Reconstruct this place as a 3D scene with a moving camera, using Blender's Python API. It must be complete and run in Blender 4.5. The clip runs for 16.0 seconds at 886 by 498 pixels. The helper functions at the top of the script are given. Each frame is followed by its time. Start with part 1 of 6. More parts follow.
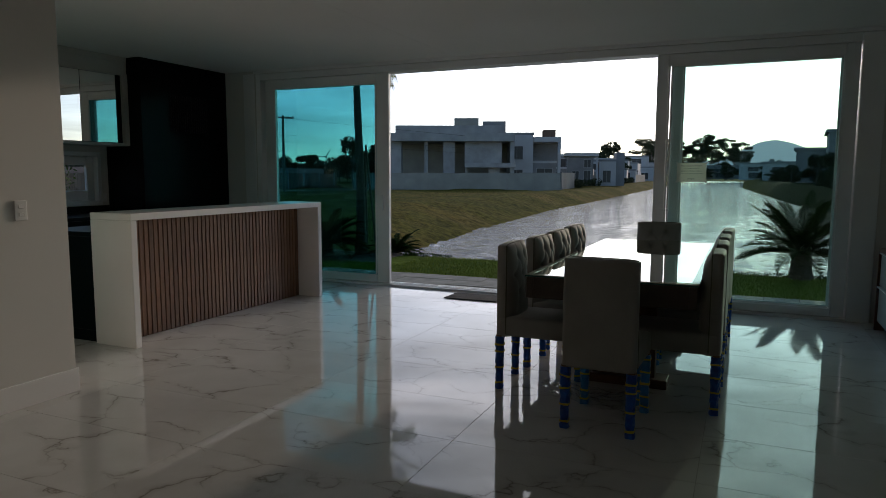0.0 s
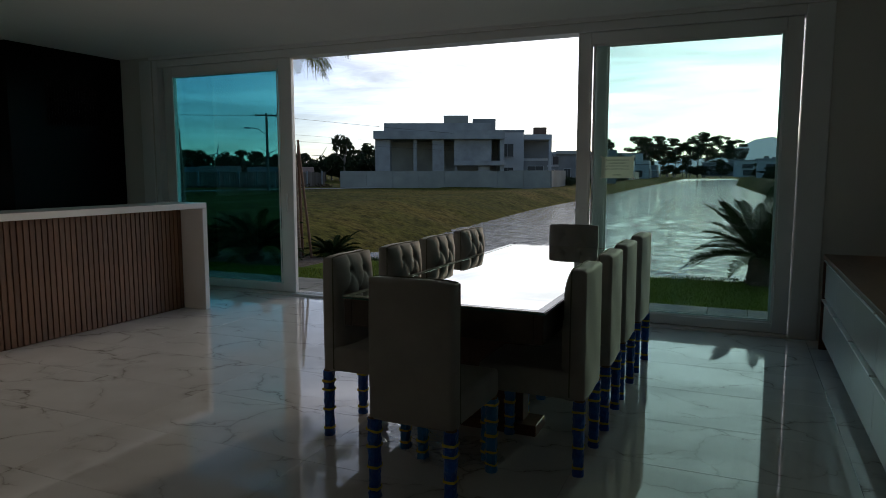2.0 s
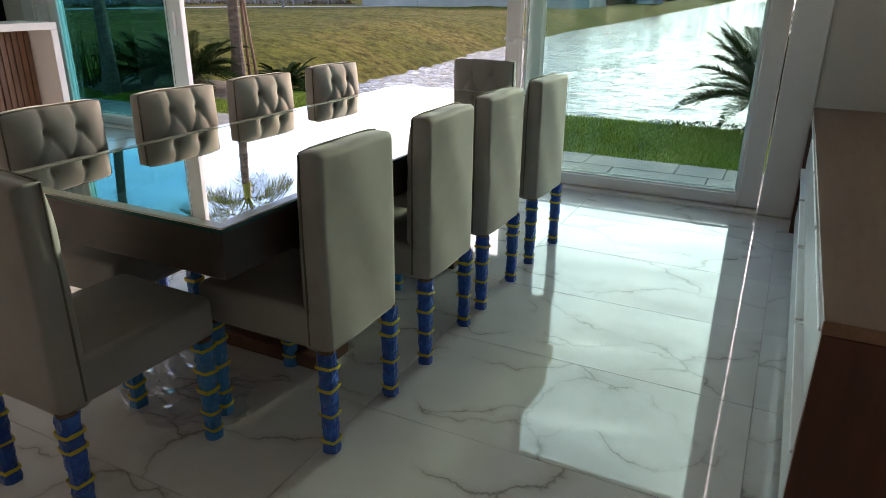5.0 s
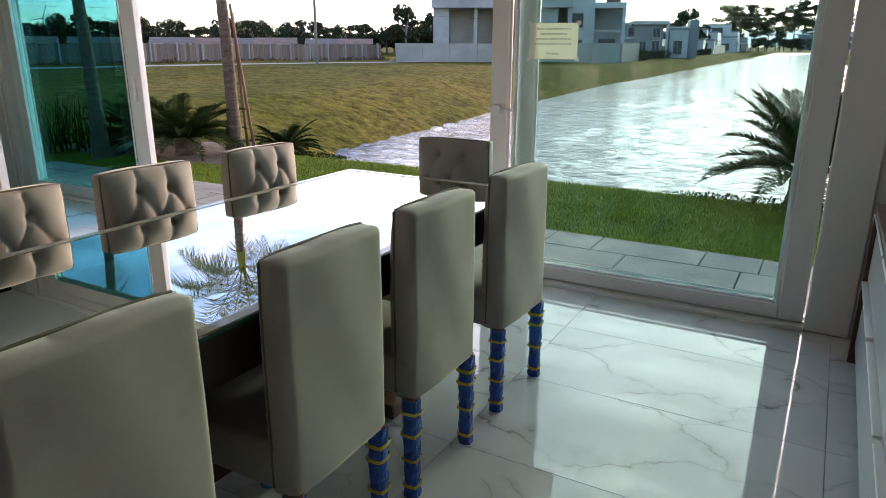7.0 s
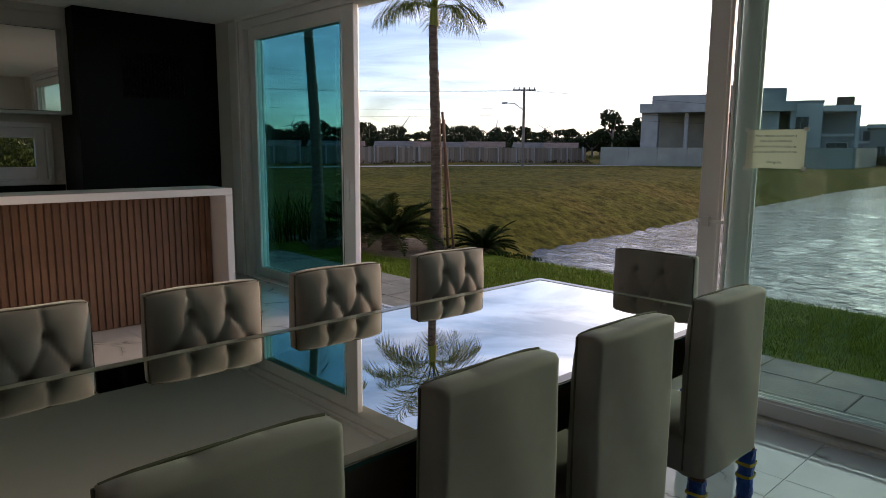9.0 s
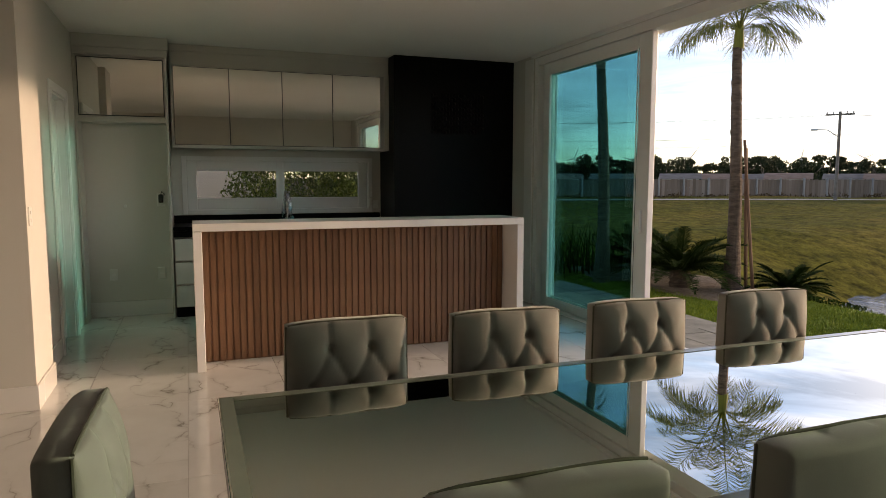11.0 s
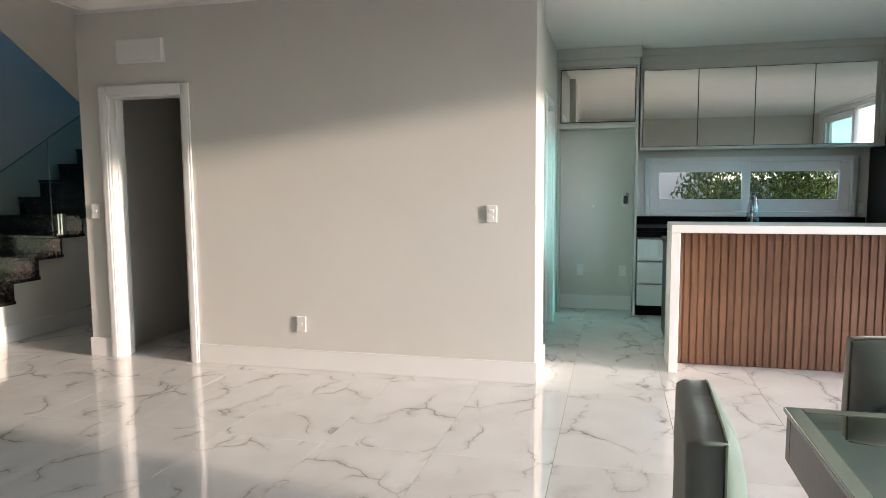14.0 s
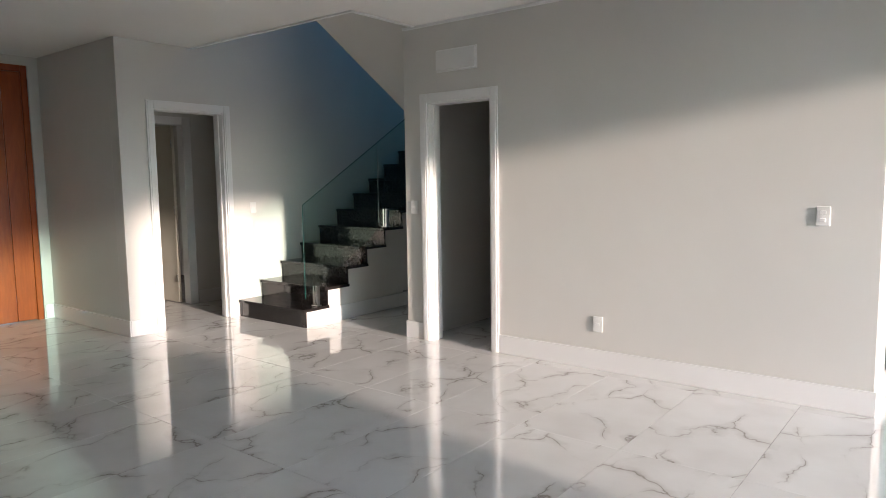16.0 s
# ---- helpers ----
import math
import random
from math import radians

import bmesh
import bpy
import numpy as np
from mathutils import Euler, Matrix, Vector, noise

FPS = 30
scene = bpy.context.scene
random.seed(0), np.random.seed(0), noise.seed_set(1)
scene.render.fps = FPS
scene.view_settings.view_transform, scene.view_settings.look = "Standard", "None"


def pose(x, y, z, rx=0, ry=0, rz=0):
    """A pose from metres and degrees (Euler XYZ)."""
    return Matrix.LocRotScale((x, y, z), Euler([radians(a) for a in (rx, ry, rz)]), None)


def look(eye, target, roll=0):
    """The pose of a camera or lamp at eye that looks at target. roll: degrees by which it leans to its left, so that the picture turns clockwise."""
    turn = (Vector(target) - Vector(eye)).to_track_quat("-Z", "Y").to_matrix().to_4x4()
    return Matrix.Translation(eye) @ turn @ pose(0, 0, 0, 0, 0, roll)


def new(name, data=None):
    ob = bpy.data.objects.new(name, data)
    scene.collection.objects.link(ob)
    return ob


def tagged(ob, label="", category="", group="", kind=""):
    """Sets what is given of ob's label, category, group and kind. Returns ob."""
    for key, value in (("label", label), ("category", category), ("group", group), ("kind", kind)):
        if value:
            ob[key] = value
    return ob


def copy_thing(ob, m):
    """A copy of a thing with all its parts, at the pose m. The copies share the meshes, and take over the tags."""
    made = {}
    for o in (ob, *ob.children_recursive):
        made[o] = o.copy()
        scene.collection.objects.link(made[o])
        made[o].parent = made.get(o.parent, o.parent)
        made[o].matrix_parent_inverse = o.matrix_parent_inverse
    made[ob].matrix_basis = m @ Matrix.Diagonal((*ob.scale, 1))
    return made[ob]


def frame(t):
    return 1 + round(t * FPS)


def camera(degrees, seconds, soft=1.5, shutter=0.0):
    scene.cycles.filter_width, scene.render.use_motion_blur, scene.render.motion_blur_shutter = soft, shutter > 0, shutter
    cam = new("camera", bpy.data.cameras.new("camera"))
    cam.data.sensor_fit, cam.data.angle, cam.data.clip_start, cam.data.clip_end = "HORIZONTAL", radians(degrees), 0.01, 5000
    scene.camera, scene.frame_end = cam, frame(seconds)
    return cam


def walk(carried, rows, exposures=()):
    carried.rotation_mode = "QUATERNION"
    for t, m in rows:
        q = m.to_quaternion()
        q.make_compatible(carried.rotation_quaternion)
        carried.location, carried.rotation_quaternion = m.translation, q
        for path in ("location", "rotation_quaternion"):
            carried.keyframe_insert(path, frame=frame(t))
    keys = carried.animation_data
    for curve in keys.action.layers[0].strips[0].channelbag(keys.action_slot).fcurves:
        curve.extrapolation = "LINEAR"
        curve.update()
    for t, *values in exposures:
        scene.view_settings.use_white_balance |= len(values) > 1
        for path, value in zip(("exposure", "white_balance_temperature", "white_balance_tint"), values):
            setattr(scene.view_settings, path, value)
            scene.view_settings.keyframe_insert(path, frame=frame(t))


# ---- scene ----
cam = camera(66.2, 16.0, soft=0.85)
PATH = [
    (0, (0.101, -0.299, 1.368), (-0.704, 1.519, 1.149), 0.2),
    (0.5, (0.163, 0.047, 1.354), (-0.636, 1.868, 1.14), 0.1),
    (1, (0.276, 0.364, 1.348), (-0.524, 2.183, 1.127), -0.1),
    (1.5, (0.413, 0.629, 1.354), (-0.386, 2.45, 1.137), -0.0),
    (2, (0.611, 0.865, 1.351), (-0.186, 2.686, 1.127), -0.0),
    (2.5, (0.761, 1.107, 1.337), (-0.037, 2.911, 1.009), 0.0),
    (3, (0.873, 1.369, 1.345), (0.066, 3.151, 0.93), 0.1),
    (3.5, (0.994, 1.637, 1.313), (0.19, 3.382, 0.756), 0.1),
    (4, (1.097, 1.854, 1.316), (0.289, 3.559, 0.651), 0.1),
    (6.5, (1.001, 3.169, 1.363), (0.135, 4.819, 0.636), 0.6),
    (7, (0.993, 3.345, 1.375), (0.05, 5.012, 0.799), 0.2),
    (7.5, (0.995, 3.452, 1.385), (-0.048, 5.091, 0.908), 0.4),
    (8, (0.986, 3.503, 1.395), (-0.174, 5.079, 0.982), 0.4),
    (8.2, (0.977, 3.507, 1.397), (-0.236, 5.049, 1.011), 0.4),
    (10.3, (0.85, 3.501, 1.374), (-0.895, 4.457, 1.167), 0.2),
    (10.5, (0.856, 3.5, 1.371), (-0.929, 4.377, 1.164), 0.0),
    (11, (0.825, 3.466, 1.373), (-1.039, 4.161, 1.168), 0.1),
    (11.5, (0.857, 3.397, 1.391), (-1.064, 3.912, 1.18), -0.0),
    (12, (0.841, 3.363, 1.387), (-1.123, 3.675, 1.177), -0.2),
    (12.5, (0.805, 3.331, 1.377), (-1.182, 3.429, 1.172), -0.2),
    (13, (0.789, 3.27, 1.377), (-1.198, 3.165, 1.174), -0.4),
    (13.5, (0.788, 3.185, 1.383), (-1.179, 2.886, 1.18), -0.3),
    (14, (0.819, 3.083, 1.369), (-1.111, 2.597, 1.173), -0.4),
    (14.5, (0.807, 3.043, 1.363), (-1.07, 2.38, 1.17), -0.5),
    (15, (0.79, 3.037, 1.353), (-1.009, 2.184, 1.16), -0.6),
    (15.4, (0.808, 2.985, 1.354), (-0.914, 1.987, 1.163), -0.5),
    (16, (0.805, 2.993, 1.396), (-0.758, 1.762, 1.193), -0.8),
]
EXPOSURES = [(0.0, 0.25, 6800, 14), (1.5, 0.0, 6800, 13), (2.5, 0.05, 6900, 11), (3.0, 0.35, 7000, 8), (4.0, 2.0, 7600, 17), (6.5, 2.5, 7500, 28), (7.0, 2.25, 7600, 28), (7.5, 1.6, 7500, 28), (8.2, 0.95, 7500, 27), (10.3, 1.2, 9000, 26), (11.0, 1.45, 9400, 25), (12.0, 2.2, 9500, 22), (12.5, 2.55, 8700, 20), (13.5, 2.85, 6950, 18.5), (16.0, 2.9, 6150, 18.5)]
walk(cam, [(t, look(eye, target, roll)) for t, eye, target, roll in PATH], EXPOSURES)
# ---- light ----
SUN_AZ, SUN_EL = 8.7, 8.1  # degrees from +y towards +x, and above the horizon
world = bpy.data.worlds.new("world")
scene.world = world
world.use_nodes = True
wt = world.node_tree
sky = wt.nodes.new("ShaderNodeTexSky")
sky.sky_type = "NISHITA"
sky.sun_disc = False
sky.sun_elevation = radians(SUN_EL)
sky.sun_rotation = radians(SUN_AZ)
sky.air_density, sky.dust_density, sky.ozone_density = 0.75, 0.2, 2.6
bg = wt.nodes["Background"]
bg.inputs["Strength"].default_value = 0.13
# streaky high cloud
tcw = wt.nodes.new("ShaderNodeTexCoord")
mpw = wt.nodes.new("ShaderNodeMapping")
mpw.inputs["Scale"].default_value = (1.0, 1.0, 6.5)
nzw = wt.nodes.new("ShaderNodeTexNoise")
nzw.inputs["Scale"].default_value = 2.3
nzw.inputs["Detail"].default_value = 7
nzw.inputs["Distortion"].default_value = 0.8
rw = wt.nodes.new("ShaderNodeValToRGB")
rw.color_ramp.elements[0].position, rw.color_ramp.elements[1].position = 0.49, 0.70
rw.color_ramp.elements[1].color = (0.75, 0.75, 0.75, 1)
def add_light(below, fac, color):
    n = wt.nodes.new("ShaderNodeMix")
    n.data_type, n.blend_type, n.clamp_factor = "RGBA", "ADD", False
    wt.links.new(fac, n.inputs[0])
    wt.links.new(below, n.inputs[6])
    n.inputs[7].default_value = (*color, 1)
    return n.outputs[2]


wt.links.new(tcw.outputs["Generated"], mpw.inputs["Vector"])
wt.links.new(mpw.outputs["Vector"], nzw.inputs["Vector"])
wt.links.new(nzw.outputs["Fac"], rw.inputs["Fac"])
sepw = wt.nodes.new("ShaderNodeSeparateXYZ")
wt.links.new(tcw.outputs["Generated"], sepw.inputs[0])
low = wt.nodes.new("ShaderNodeMapRange")
low.interpolation_type = "SMOOTHSTEP"
low.inputs["From Min"].default_value, low.inputs["From Max"].default_value = 0.0, 0.5
low.inputs["To Min"].default_value, low.inputs["To Max"].default_value = 1.0, 0.0
wt.links.new(sepw.outputs["Z"], low.inputs["Value"])
# the haze glows most on the sunward side
sunward = wt.nodes.new("ShaderNodeVectorMath")
sunward.operation = "DOT_PRODUCT"
sunward.inputs[1].default_value = (math.sin(radians(SUN_AZ)), math.cos(radians(SUN_AZ)), 0)
wt.links.new(tcw.outputs["Generated"], sunward.inputs[0])
glow = wt.nodes.new("ShaderNodeMapRange")
glow.interpolation_type = "SMOOTHSTEP"
glow.inputs["From Min"].default_value, glow.inputs["From Max"].default_value = 0.4, 0.98
glow.inputs["To Min"].default_value, glow.inputs["To Max"].default_value = 0.30, 2.5
wt.links.new(sunward.outputs["Value"], glow.inputs["Value"])
haze = wt.nodes.new("ShaderNodeMath")
haze.operation = "MULTIPLY"
wt.links.new(low.outputs[0], haze.inputs[0])
wt.links.new(glow.outputs[0], haze.inputs[1])
veil = wt.nodes.new("ShaderNodeMath")
veil.operation = "MULTIPLY"
wt.links.new(rw.outputs["Color"], veil.inputs[0])
wt.links.new(glow.outputs[0], veil.inputs[1])
lit = add_light(sky.outputs["Color"], veil.outputs[0], (2.9, 2.72, 2.75))      # thin evening cloud
lit = add_light(lit, haze.outputs[0], (0.95, 0.8, 1.12))                            # pinkish haze along the horizon
# warm glow round the low sun behind thin cloud
aureole = wt.nodes.new("ShaderNodeVectorMath")
aureole.operation = "DOT_PRODUCT"
aureole.inputs[1].default_value = (math.sin(radians(SUN_AZ)) * math.cos(radians(SUN_EL)), math.cos(radians(SUN_AZ)) * math.cos(radians(SUN_EL)), math.sin(radians(SUN_EL)))
wt.links.new(tcw.outputs["Generated"], aureole.inputs[0])
spread = wt.nodes.new("ShaderNodeMapRange")
spread.interpolation_type = "SMOOTHSTEP"
spread.inputs["From Min"].default_value, spread.inputs["From Max"].default_value = 0.62, 1.0
wt.links.new(aureole.outputs["Value"], spread.inputs["Value"])
lit = add_light(lit, spread.outputs[0], (6.6, 6.1, 4.7))
# grey bands and thin gaps in the cloud
mpb = wt.nodes.new("ShaderNodeMapping")
mpb.inputs["Scale"].default_value = (1.6, 1.6, 13.0)
mpb.inputs["Rotation"].default_value = (0.05, 0.08, 0.3)
nzb = wt.nodes.new("ShaderNodeTexNoise")
nzb.inputs["Scale"].default_value = 2.0
nzb.inputs["Detail"].default_value = 8
nzb.inputs["Roughness"].default_value = 0.6
nzb.inputs["Distortion"].default_value = 1.1
wt.links.new(tcw.outputs["Generated"], mpb.inputs["Vector"])
wt.links.new(mpb.outputs["Vector"], nzb.inputs["Vector"])
band = wt.nodes.new("ShaderNodeMapRange")
band.inputs["From Min"].default_value, band.inputs["From Max"].default_value = 0.36, 0.62
band.inputs["To Min"].default_value, band.inputs["To Max"].default_value = 0.76, 1.18
wt.links.new(nzb.outputs["Fac"], band.inputs["Value"])
banded = wt.nodes.new("ShaderNodeVectorMath")
banded.operation = "SCALE"
wt.links.new(lit, banded.inputs[0])
wt.links.new(band.outputs[0], banded.inputs["Scale"])
wt.links.new(banded.outputs["Vector"], bg.inputs["Color"])

sun = new("sun", bpy.data.lights.new("sun", "SUN"))
sun.data.energy, sun.data.angle, sun.data.color = 1.05, radians(2.4), (1.0, 0.84, 0.66)
sd = Vector((math.sin(radians(SUN_AZ)) * math.cos(radians(SUN_EL)), math.cos(radians(SUN_AZ)) * math.cos(radians(SUN_EL)), math.sin(radians(SUN_EL))))
sun.matrix_basis = look(sd * 50, (0, 0, 0))


def area_light(name, x, y, z, target, w, h, power, color):
    lt = new(name, bpy.data.lights.new(name, "AREA"))
    lt.data.shape, lt.data.size, lt.data.size_y, lt.data.energy, lt.data.color = "RECTANGLE", w, h, power, color
    lt.matrix_basis = look((x, y, z), target)
    return lt


# blue area lamp added for sky light from an unseen, presumed upper window
area_light("upper_stair_light", -6.93, -2.0, 4.65, (-3.5, -2.2, 3.9), 1.5, 0.9, 2.3, (0.10, 0.46, 0.85))

# ---- helpers of this scene ----


def box(x0, x1, y0, y1, z0, z1, bevel=0.0, seg=1):
    bm = bmesh.new()
    bmesh.ops.create_cube(bm, size=1)
    bmesh.ops.scale(bm, vec=(x1 - x0, y1 - y0, z1 - z0), verts=bm.verts)
    bmesh.ops.translate(bm, vec=((x0 + x1) / 2, (y0 + y1) / 2, (z0 + z1) / 2), verts=bm.verts)
    if bevel:
        bmesh.ops.bevel(bm, geom=bm.edges[:], offset=bevel, segments=seg, affect="EDGES", profile=0.5)
    return bm


def merge(*bms):
    out = bmesh.new()
    for b in bms:
        me = bpy.data.meshes.new("tmp")
        b.to_mesh(me)
        out.from_mesh(me)
        bpy.data.meshes.remove(me)
        b.free()
    return out


def tube(p0, p1, r0, r1=None, n=12, rings=1):
    """A tapered round bar from p0 to p1."""
    r1 = r0 if r1 is None else r1
    p0, p1 = Vector(p0), Vector(p1)
    q = (p1 - p0).to_track_quat("Z", "Y")
    bm = bmesh.new()
    loops = []
    for k in range(rings + 1):
        f = k / rings
        c, r = p0.lerp(p1, f), r0 + (r1 - r0) * f
        loops.append([bm.verts.new(c + q @ Vector((r * math.cos(a), r * math.sin(a), 0))) for a in [2 * math.pi * i / n for i in range(n)]])
    for a, b in zip(loops, loops[1:]):
        for i in range(n):
            bm.faces.new((a[i], a[(i + 1) % n], b[(i + 1) % n], b[i]))
    bm.faces.new(loops[0][::-1])
    bm.faces.new(loops[-1])
    return bm


def mesh_of(name, bm, mat, smooth=False):
    bm.normal_update()
    me = bpy.data.meshes.new(name)
    bm.to_mesh(me)
    bm.free()
    me.materials.append(mat)
    if smooth:
        for p in me.polygons:
            p.use_smooth = True
    return me


def part(name, bm, material, parent=None, label="", smooth=False):
    ob = new(name, mesh_of(name, bm, material, smooth))
    if parent:
        ob.parent = parent
    if label:
        ob["label"] = label
    return ob


def thing(name, label, category, group="", at=None):
    ob = new(name)
    ob.empty_display_size = 0.1
    if at is not None:
        ob.matrix_basis = at
    return tagged(ob, label, category, group)


def struct(name, bm, mat, label="", category="", parent=None):
    ob = part(name, bm, mat, parent)
    if not parent:
        tagged(ob, label, category, kind="structure")
    return ob


def raw(name, verts, faces, mat, smooth=False):
    me = bpy.data.meshes.new(name)
    me.from_pydata(verts, [], faces)
    me.materials.append(mat)
    if smooth:
        for p in me.polygons:
            p.use_smooth = True
    return new(name, me)


# ---- materials ----
def base(name, color, rough=0.5, metal=0.0, **more):
    m = bpy.data.materials.new(name)
    m.use_nodes = True
    n = m.node_tree.nodes
    b = n["Principled BSDF"]
    b.inputs["Base Color"].default_value = (*color, 1)
    b.inputs["Roughness"].default_value = rough
    b.inputs["Metallic"].default_value = metal
    for k, v in more.items():
        b.inputs[k.replace("_", " ")].default_value = v
    return m, m.node_tree, b


def noise_node(tree, scale, detail=4.0, rough=0.55, coord="Object", stretch=None, distort=0.0):
    tc = tree.nodes.new("ShaderNodeTexCoord")
    nz = tree.nodes.new("ShaderNodeTexNoise")
    nz.inputs["Scale"].default_value = scale
    nz.inputs["Detail"].default_value = detail
    nz.inputs["Roughness"].default_value = rough
    nz.inputs["Distortion"].default_value = distort
    if stretch:
        mp = tree.nodes.new("ShaderNodeMapping")
        mp.inputs["Scale"].default_value = stretch
        tree.links.new(tc.outputs[coord], mp.inputs["Vector"])
        tree.links.new(mp.outputs["Vector"], nz.inputs["Vector"])
    else:
        tree.links.new(tc.outputs[coord], nz.inputs["Vector"])
    return nz


def ramp(tree, src, stops):
    r = tree.nodes.new("ShaderNodeValToRGB")
    e = r.color_ramp.elements
    while len(e) < len(stops):
        e.new(0.5)
    for el, (p, c) in zip(e, stops):
        el.position = p
        el.color = (*c, 1) if len(c) == 3 else c
    tree.links.new(src, r.inputs["Fac"])
    return r


def mixc(tree, fac, a, b, mode="MIX"):
    m = tree.nodes.new("ShaderNodeMix")
    m.data_type = "RGBA"
    m.blend_type = mode
    for sock, val in ((m.inputs[0], fac), (m.inputs[6], a), (m.inputs[7], b)):
        if hasattr(val, "links"):
            tree.links.new(val, sock)
        else:
            sock.default_value = val if not isinstance(val, tuple) else ((*val, 1) if len(val) == 3 else val)
    return m.outputs[2]


def bump(tree, b, src, strength, dist=0.01):
    bp = tree.nodes.new("ShaderNodeBump")
    bp.inputs["Strength"].default_value = strength
    bp.inputs["Distance"].default_value = dist
    tree.links.new(src, bp.inputs["Height"])
    tree.links.new(bp.outputs["Normal"], b.inputs["Normal"])


def plain(name, c0, c1, scale, rough, bump_scale=0, bump_s=0.0, bump_d=0.002, stretch=None, metal=0.0, **more):
    """Two tones by noise, and fine relief."""
    m, t, b = base(name, c0, rough, metal, **more)
    nz = noise_node(t, scale, stretch=stretch)
    r = ramp(t, nz.outputs["Fac"], [(0.3, c0), (0.7, c1)])
    t.links.new(r.outputs["Color"], b.inputs["Base Color"])
    if bump_scale:
        n2 = noise_node(t, bump_scale, 3, stretch=stretch)
        bump(t, b, n2.outputs["Fac"], bump_s, bump_d)
    return m


def wood(name, dark, light, rough=0.45, axis="Z", scale=6.0):
    m, t, b = base(name, light, rough)
    st = {"X": (0.12, 1, 1), "Y": (1, 0.12, 1), "Z": (1, 1, 0.12)}[axis]
    nz = noise_node(t, scale, 6, 0.6, stretch=st, distort=1.2)
    fine = noise_node(t, scale * 9, 4, 0.7, stretch=st)
    c = ramp(t, nz.outputs["Fac"], [(0.3, dark), (0.7, light)])
    oi = t.nodes.new("ShaderNodeObjectInfo")
    g = ramp(t, oi.outputs["Random"], [(0.0, (0.82, 0.82, 0.82)), (1.0, (1.12, 1.12, 1.12))])
    col = mixc(t, 1.0, c.outputs["Color"], g.outputs["Color"], "MULTIPLY")
    f = ramp(t, fine.outputs["Fac"], [(0.35, (0.75, 0.75, 0.75)), (0.6, (1, 1, 1))])
    col = mixc(t, 0.6, col, f.outputs["Color"], "MULTIPLY")
    t.links.new(col, b.inputs["Base Color"])
    bump(t, b, fine.outputs["Fac"], 0.15, 0.002)
    return m


def marble():
    m, t, b = base("marble_porcelain", (0.8, 0.8, 0.79), 0.03)
    b.inputs["IOR"].default_value = 1.82
    tc = t.nodes.new("ShaderNodeTexCoord")
    oi = t.nodes.new("ShaderNodeObjectInfo")
    add = t.nodes.new("ShaderNodeVectorMath")
    add.operation = "MULTIPLY_ADD"
    t.links.new(oi.outputs["Random"], add.inputs[0])
    add.inputs[1].default_value = (37.0, 23.0, 11.0)
    t.links.new(tc.outputs["Object"], add.inputs[2])
    warp = t.nodes.new("ShaderNodeTexNoise")
    warp.inputs["Scale"].default_value = 2.6
    warp.inputs["Detail"].default_value = 6
    t.links.new(add.outputs[0], warp.inputs["Vector"])
    off = t.nodes.new("ShaderNodeVectorMath")
    off.operation = "MULTIPLY_ADD"
    t.links.new(warp.outputs["Color"], off.inputs[0])
    off.inputs[1].default_value = (0.55, 0.55, 0.55)
    t.links.new(add.outputs[0], off.inputs[2])
    mp = t.nodes.new("ShaderNodeMapping")
    mp.inputs["Rotation"].default_value = (0, 0, 0.6)
    mp.inputs["Scale"].default_value = (0.9, 1.7, 1)
    t.links.new(off.outputs[0], mp.inputs["Vector"])
    vo = t.nodes.new("ShaderNodeTexVoronoi")
    vo.feature = "DISTANCE_TO_EDGE"
    vo.inputs["Scale"].default_value = 1.5
    t.links.new(mp.outputs["Vector"], vo.inputs["Vector"])
    vein = ramp(t, vo.outputs["Distance"], [(0.0, (0.95, 0.95, 0.95)), (0.006, (0.6, 0.6, 0.6)), (0.018, (0.24, 0.24, 0.24)), (0.09, (0.0, 0.0, 0.0))])
    where = t.nodes.new("ShaderNodeTexNoise")
    where.inputs["Scale"].default_value = 3.2
    where.inputs["Detail"].default_value = 3
    t.links.new(add.outputs[0], where.inputs["Vector"])
    wr = ramp(t, where.outputs["Fac"], [(0.42, (0.03, 0.03, 0.03)), (0.58, (1, 1, 1))])
    fac = mixc(t, 1.0, vein.outputs["Color"], wr.outputs["Color"], "MULTIPLY")
    cloud = ramp(t, warp.outputs["Fac"], [(0.35, (0.76, 0.76, 0.745)), (0.7, (0.67, 0.665, 0.65))])
    col = mixc(t, fac, cloud.outputs["Color"], (0.27, 0.245, 0.22))
    t.links.new(col, b.inputs["Base Color"])
    wav = t.nodes.new("ShaderNodeTexNoise")
    wav.inputs["Scale"].default_value = 2.2
    wav.inputs["Detail"].default_value = 1
    t.links.new(add.outputs[0], wav.inputs["Vector"])
    bump(t, b, wav.outputs["Fac"], 0.035, 0.02)
    return m


